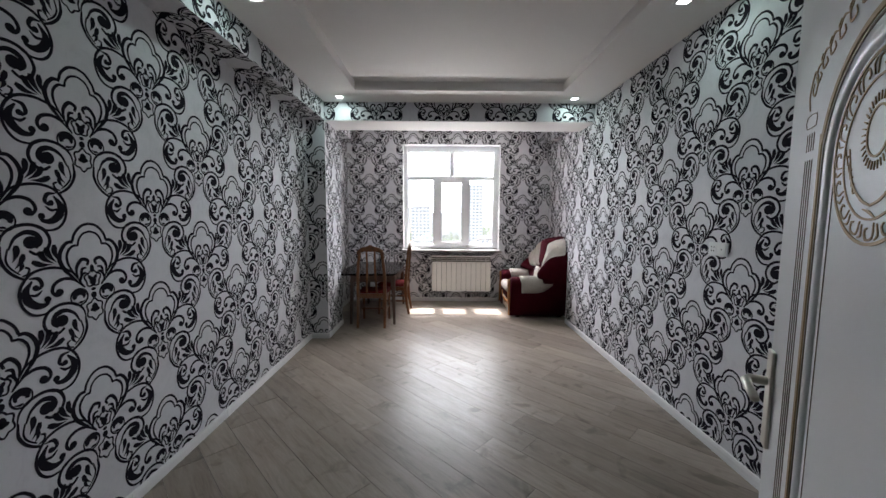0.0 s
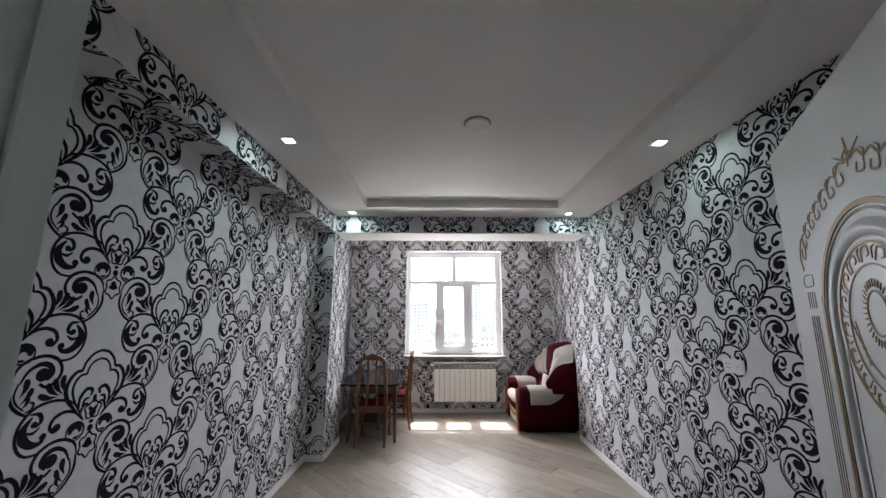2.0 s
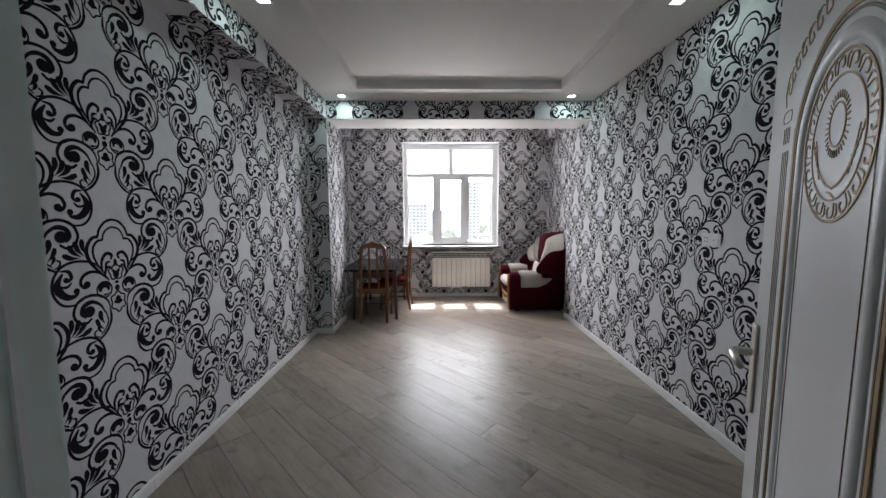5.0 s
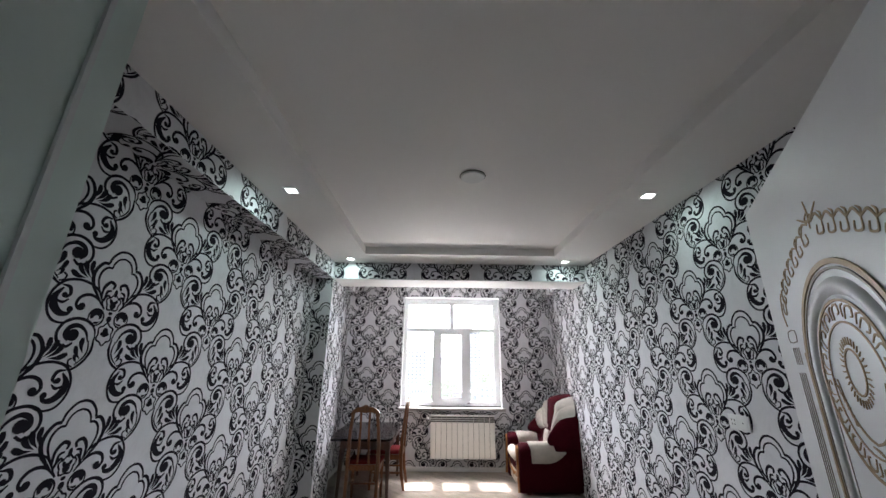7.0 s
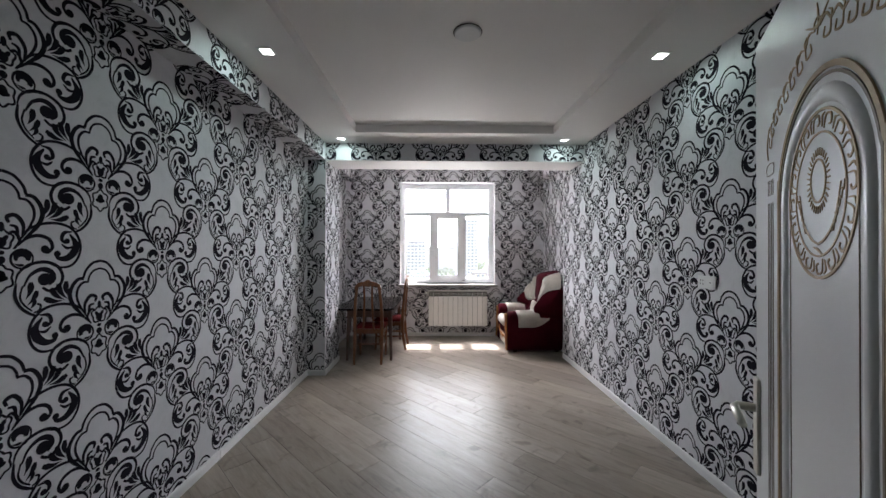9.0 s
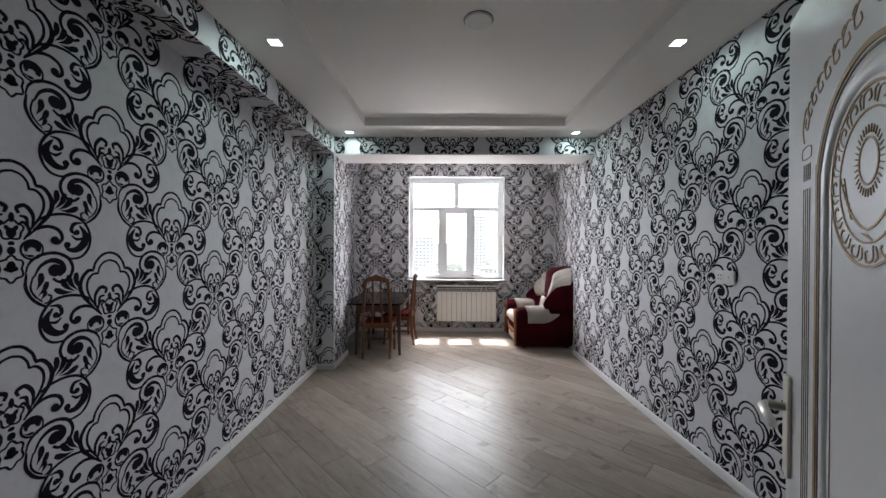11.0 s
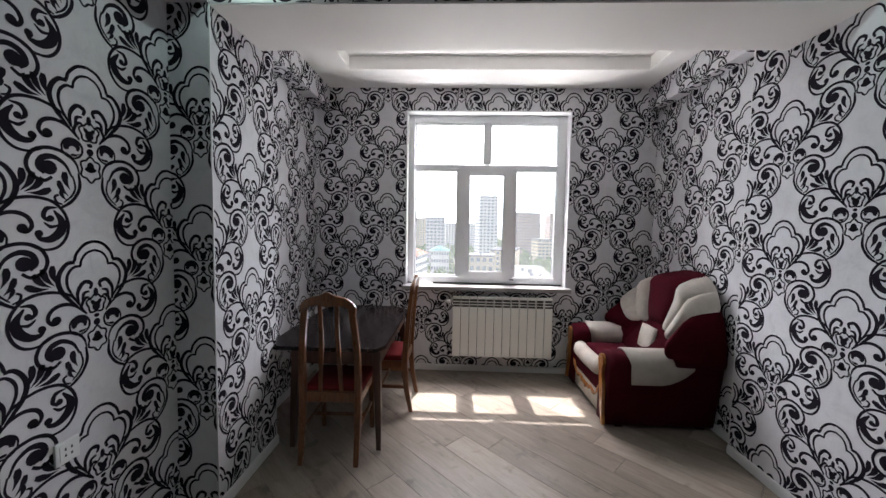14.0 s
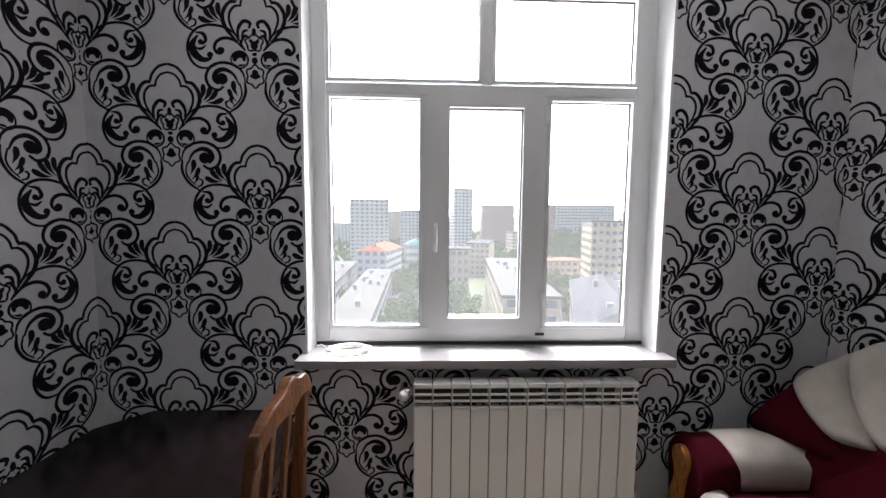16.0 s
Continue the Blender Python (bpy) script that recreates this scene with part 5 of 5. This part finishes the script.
city_house(-40.7, 150, 14, 60, -18.6, 5, F_GREY, R_LIGHT, "long low block with a pale roof", "apartment_building", 4, 4)
city_house(-11.1, 132, 7, 7, -26.5, 20, F_WHITE, R_LIGHT, "small pale house among trees", "house", 3, 2, gable=1.6)
city_house(10.9, 155, 10, 14, -9.7, -6, F_SAND, R_LIGHT, "sand-coloured block five storeys high", "apartment_building", 4, 6)
city_house(26.9, 335, 17, 18, 30.3, 10, F_WHITE, R_LIGHT, "tall pale residential tower with balconies", "tower_block", 5, 21, balcony=True)
city_house(32.2, 235, 14, 40, -11.6, -14, F_SAND, R_GREY, "sand-coloured block with a grey roof", "apartment_building", 5, 6)
city_house(22.8, 106, 11, 70, -12.7, -6, F_SAND, R_LIGHT, "long sand-coloured block with a pale roof", "apartment_building", 3, 6)
city_house(38.8, 80, 15, 50, -14.9, -20, F_GREY, R_GREY, "long block with a grey metal roof", "apartment_building", 4, 5, gable=2.5)
city_house(69.1, 143, 16, 18, 1.9, -12, F_SAND, R_LIGHT, "cream and yellow apartment tower block", "tower_block", 7, 11, balcony=True)
city_house(66.2, 190, 22, 16, -18.1, 0, F_SAND, R_RED, "ochre low building with red roof", "office_building", 7, 4)
city_house(82, 455, 40, 20, 21, 0, F_BRICK, R_GREY, "brick-coloured slab block of flats", "apartment_building", 12, 15)
city_house(87.3, 330, 34, 18, -7.6, 6, F_SAND, R_LIGHT, "sand-coloured slab block of flats", "apartment_building", 10, 8)
city_house(248.6, 620, 120, 30, 30.2, -4, F_GREY, R_GREY, "long grey-blue slab block of offices", "office_building", 22, 12)
city_house(151.4, 520, 46, 24, 24.3, 3, F_BRICK, R_LIGHT, "brick-coloured apartment block in haze", "apartment_building", 12, 14)
city_house(-109.4, 480, 60, 24, -3.0, 10, F_WHITE, R_LIGHT, "far pale apartment block in haze", "apartment_building", 14, 12)
city_house(-58.6, 520, 44, 22, 14.3, -5, F_SAND, R_LIGHT, "far sand-coloured apartment block in haze", "apartment_building", 12, 14)
city_house(7.3, 560, 50, 24, 7.8, 4, F_WHITE, R_LIGHT, "far pale apartment block in haze", "apartment_building", 12, 12)
city_house(-142.7, 330, 40, 30, -16.0, 15, F_WHITE, R_LIGHT, "pale apartment block of flats", "apartment_building", 10, 8)

# far hills
HILL = facade_material("hazy_hills", (0.3, 0.33, 0.34))
bm = bmesh.new()
prev = None
for i in range(61):
    x = -2400 + 80 * i
    hgt = 60 + 70 * math.exp(-((x + 700) / 420) ** 2) + 50 * math.exp(-((x - 1500) / 500) ** 2) + 14 * noise.noise((x * 0.006, 3.1, 0))
    row = [bm.verts.new((x, 2000 + 20 * math.sin(i), GZ)), bm.verts.new((x, 2500, GZ + hgt)), bm.verts.new((x, 3000, GZ))]
    if prev:
        for k in range(2):
            bm.faces.new((prev[k], row[k], row[k + 1], prev[k + 1]))
    prev = row
structure("backdrop", bm, HILL, "low hazy hills on the horizon")

# bright hazy sky behind the city
bm = bmesh.new()
prev = None
for i in range(25):
    a = radians(-50 + 100 * i / 24)
    row = [bm.verts.new((3600 * math.sin(a), 3600 * math.cos(a), z)) for z in (GZ - 5, 2400)]
    if prev:
        bm.faces.new((prev[0], prev[1], row[1], row[0]))
    prev = row
structure("backdrop_sky", bm, glow("hazy_sky_glow", (0.92, 0.935, 1.0), 4.6), "bright white hazy sky")

# own facade beside the window
structure("facade_return", box(1.62, 2.2, OUT_Y, 7.4, -6, 4.2), facade_material("own_facade", (0.58, 0.46, 0.33)), "sand-coloured facade pier outside the window")

# trees: trunk, limbs and a ragged crown of small leaf clumps
LEAF = material("leaves", (0.09, 0.14, 0.045), 0.8, Specular_IOR_Level=0.05)
_n, _l, _b = nodes_of(LEAF)
_g = _n.new("ShaderNodeNewGeometry")
to_base(LEAF, ramp(LEAF, _g.outputs["Random Per Island"], [(0.1, (0.045, 0.085, 0.022)), (0.9, (0.11, 0.175, 0.045))]))
BARK = facade_material("bark", (0.12, 0.09, 0.065))


def crown_mesh(rnd, r, h, count, leaf):
    bm = bmesh.new()
    blobs = [(Vector((rnd.uniform(-1, 1) * r * 0.6, rnd.uniform(-1, 1) * r * 0.6, h + rnd.uniform(-0.5, 0.7) * r)), r * rnd.uniform(0.3, 0.6)) for _ in range(8)]
    for _ in range(count):
        c_, br = rnd.choice(blobs)
        d_ = Vector((rnd.gauss(0, 1), rnd.gauss(0, 1), rnd.gauss(0, 1))).normalized() * br * rnd.uniform(0.6, 1.05)
        a = Vector((rnd.gauss(0, 1), rnd.gauss(0, 1), rnd.gauss(0, 1))).normalized()
        b = a.orthogonal().normalized()
        s = leaf * rnd.uniform(0.6, 1.3)
        c2 = a.cross(b)
        q = [c_ + d_ + b * s, c_ + d_ + c2 * s * 0.7, c_ + d_ - b * s, c_ + d_ - c2 * s * 0.7]
        bm.faces.new([bm.verts.new(p) for p in q])
    return bm


def tree_kind(seed, r, h):
    rnd = random.Random(seed)
    t = thing("tree", "leafy green street tree", "tree", "trees among the buildings")
    part("trunk", sweep([(0, 0, 0), (0.1, 0, h * 0.5), (0.05, 0.1, h)], [0.3, 0.22, 0.1], 7), BARK, t)
    for k in range(4):
        a = k * 1.6 + seed
        part("limb", sweep([(0.08, 0.03, h * 0.55), (math.cos(a) * r * 0.3, math.sin(a) * r * 0.3, h * 0.85), (math.cos(a) * r * 0.6, math.sin(a) * r * 0.6, h * 1.1)], [0.13, 0.08, 0.03], 5), BARK, t)
    part("crown", crown_mesh(rnd, r, h, 700, 0.38), LEAF, t)
    return t


rnd = random.Random(5)
kinds = [tree_kind(1, 3.4, 6.0), tree_kind(2, 2.7, 5.0), tree_kind(3, 4.0, 7.5)]
spots = []
for cx, cy, sx, sy, n in ((-9, 82, 5, 30, 26), (8, 105, 5, 34, 24), (-12, 160, 6, 40, 16), (46, 135, 12, 28, 20), (55, 240, 22, 45, 26), (90, 280, 20, 60, 22), (3, 205, 8, 30, 14), (-36, 125, 4, 30, 10), (29, 70, 3, 25, 8)):
    for _ in range(n):
        spots.append((cx + rnd.uniform(-sx, sx), cy + rnd.uniform(-sy, sy)))
for i, (x, y) in enumerate(spots):
    m = pose(x, y, GZ, 0, 0, rnd.uniform(0, 360))
    if i < 3:
        kinds[i].matrix_basis = m
    else:
        copy_thing(kinds[i % 3], m)
bm = bmesh.new()
rw = random.Random(9)
for _ in range(9000):
    y = rw.uniform(250, 900)
    x = rw.uniform(-0.55, 0.65) * y
    z = GZ + rw.uniform(1, 8)
    s = rw.uniform(1.0, 2.4)
    bm.faces.new([bm.verts.new((x + s * math.cos(k * 1.57 + z), y + s * 0.3 * math.sin(k * 1.57), z + s * math.sin(k * 1.57 + z))) for k in range(4)])
for _ in range(5000):
    y = rw.uniform(300, 560)
    q = rw.uniform(0.22, 0.62)
    z = GZ + rw.uniform(2, 24) * (y - 240) / 320 * min(1.0, (q - 0.2) / 0.08)
    s = rw.uniform(0.9, 2.2)
    bm.faces.new([bm.verts.new((q * y + s * math.cos(k * 1.57 + z), y + s * 0.3 * math.sin(k * 1.57), z + s * math.sin(k * 1.57 + z))) for k in range(4)])
tagged(link_mesh("far_woods", bm, LEAF), "hazy green tree tops between far buildings", "trees", kind="stuff")

# parked cars on the lot beyond the grey roof
CARP = [material("car_paint", cc, 0.25) for cc in ((0.6, 0.6, 0.62), (0.08, 0.08, 0.09), (0.35, 0.05, 0.04), (0.2, 0.22, 0.25))]


def parked_car(m, paint):
    car = thing("parked_car", "small parked car on the street", "car", "parked cars", m)
    part("body", box(-0.85, 0.85, -2.1, 2.1, 0.3, 0.85), paint, car, bevel=0.15)
    part("cabin", box(-0.75, 0.75, -1.2, 1.0, 0.85, 1.42), W_DARK, car, bevel=0.2)
    for sx in (-0.8, 0.8):
        for sy in (-1.3, 1.3):
            part("wheel", sweep([(sx - 0.1, sy, 0.32), (sx + 0.1, sy, 0.32)], 0.32, 12), GASKET, car)


rc = random.Random(4)
for k in range(22):
    x, y = 51 + rc.uniform(-5, 9), 120 + (k % 11) * 6.5
    parked_car(pose(x, y, GZ, 0, 0, rc.choice((0, 90, 8))), CARP[k % 4])

# ---- floor boards, last ----
floor = structure("floor", boxes((ALC_L - 0.2, ALC_R + 0.2, -2.6, YF, -0.25, -0.009)), UNDERLAY, "grey-brown oak laminate laid diagonally")
BW, BL = 0.212, 1.38
cs = math.sqrt(0.5)


def clip_half(poly, nx, ny, c_):
    out = []
    for a, b in zip(poly, poly[1:] + poly[:1]):
        da, db = nx * a[0] + ny * a[1] - c_, nx * b[0] + ny * b[1] - c_
        if da >= 0:
            out.append(a)
        if (da >= 0) != (db >= 0):
            t = da / (da - db)
            out.append((a[0] + (b[0] - a[0]) * t, a[1] + (b[1] - a[1]) * t))
    return out


def boards(y_lo, y_hi, owner, x_lo=ALC_L, x_hi=ALC_R):
    rb = random.Random(11)
    for row in range(-30, 40):
        off = rb.choice((0.0, 0.33, 0.66, 0.5, 0.17)) * BL
        q0 = row * BW + 0.03
        for k in range(-8, 9):
            p0 = k * BL + off
            g_ = 0.0011
            quad = [(p0 + g_, q0 + g_), (p0 + BL - g_, q0 + g_), (p0 + BL - g_, q0 + BW - g_), (p0 + g_, q0 + BW - g_)]
            # long side runs along (1, -1)
            poly = [(p * cs + q * cs, -p * cs + q * cs) for p, q in quad]
            for nx, ny, c_ in ((1, 0, x_lo), (-1, 0, -x_hi), (0, 1, y_lo), (0, -1, -y_hi)):
                poly = clip_half(poly, nx, ny, c_)
                if len(poly) < 3:
                    break
            if len(poly) < 3:
                continue
            mx, my = sum(p[0] for p in poly) / len(poly), sum(p[1] for p in poly) / len(poly)
            area = abs(sum(a[0] * b[1] - a[1] * b[0] for a, b in zip(poly, poly[1:] + poly[:1]))) / 2
            if area < 0.0006:
                continue
            if sum(a[0] * b[1] - a[1] * b[0] for a, b in zip(poly, poly[1:] + poly[:1])) < 0:
                poly = poly[::-1]
            n = len(poly)
            shr = lambda p: (p[0] + (mx - p[0]) * 0.004, p[1] + (my - p[1]) * 0.004)
            vv = [(x, y, -0.009) for x, y in poly] + [(x, y, -0.0012) for x, y in poly] + [(*shr(p), 0.0) for p in poly]
            ff = [tuple(range(2 * n, 3 * n))]
            for lv in (0, n):
                ff += [(lv + i, lv + (i + 1) % n, lv + n + (i + 1) % n, lv + n + i) for i in range(n)]
            me = bpy.data.meshes.new("board")
            me.from_pydata(vv, [], ff)
            me.materials.append(BOARD)
            ob = new("board", me)
            ob.parent = owner


boards(YN - 0.16, YF, floor)
boards(-2.4, YN - 0.164, floor, -1.4, 1.4)
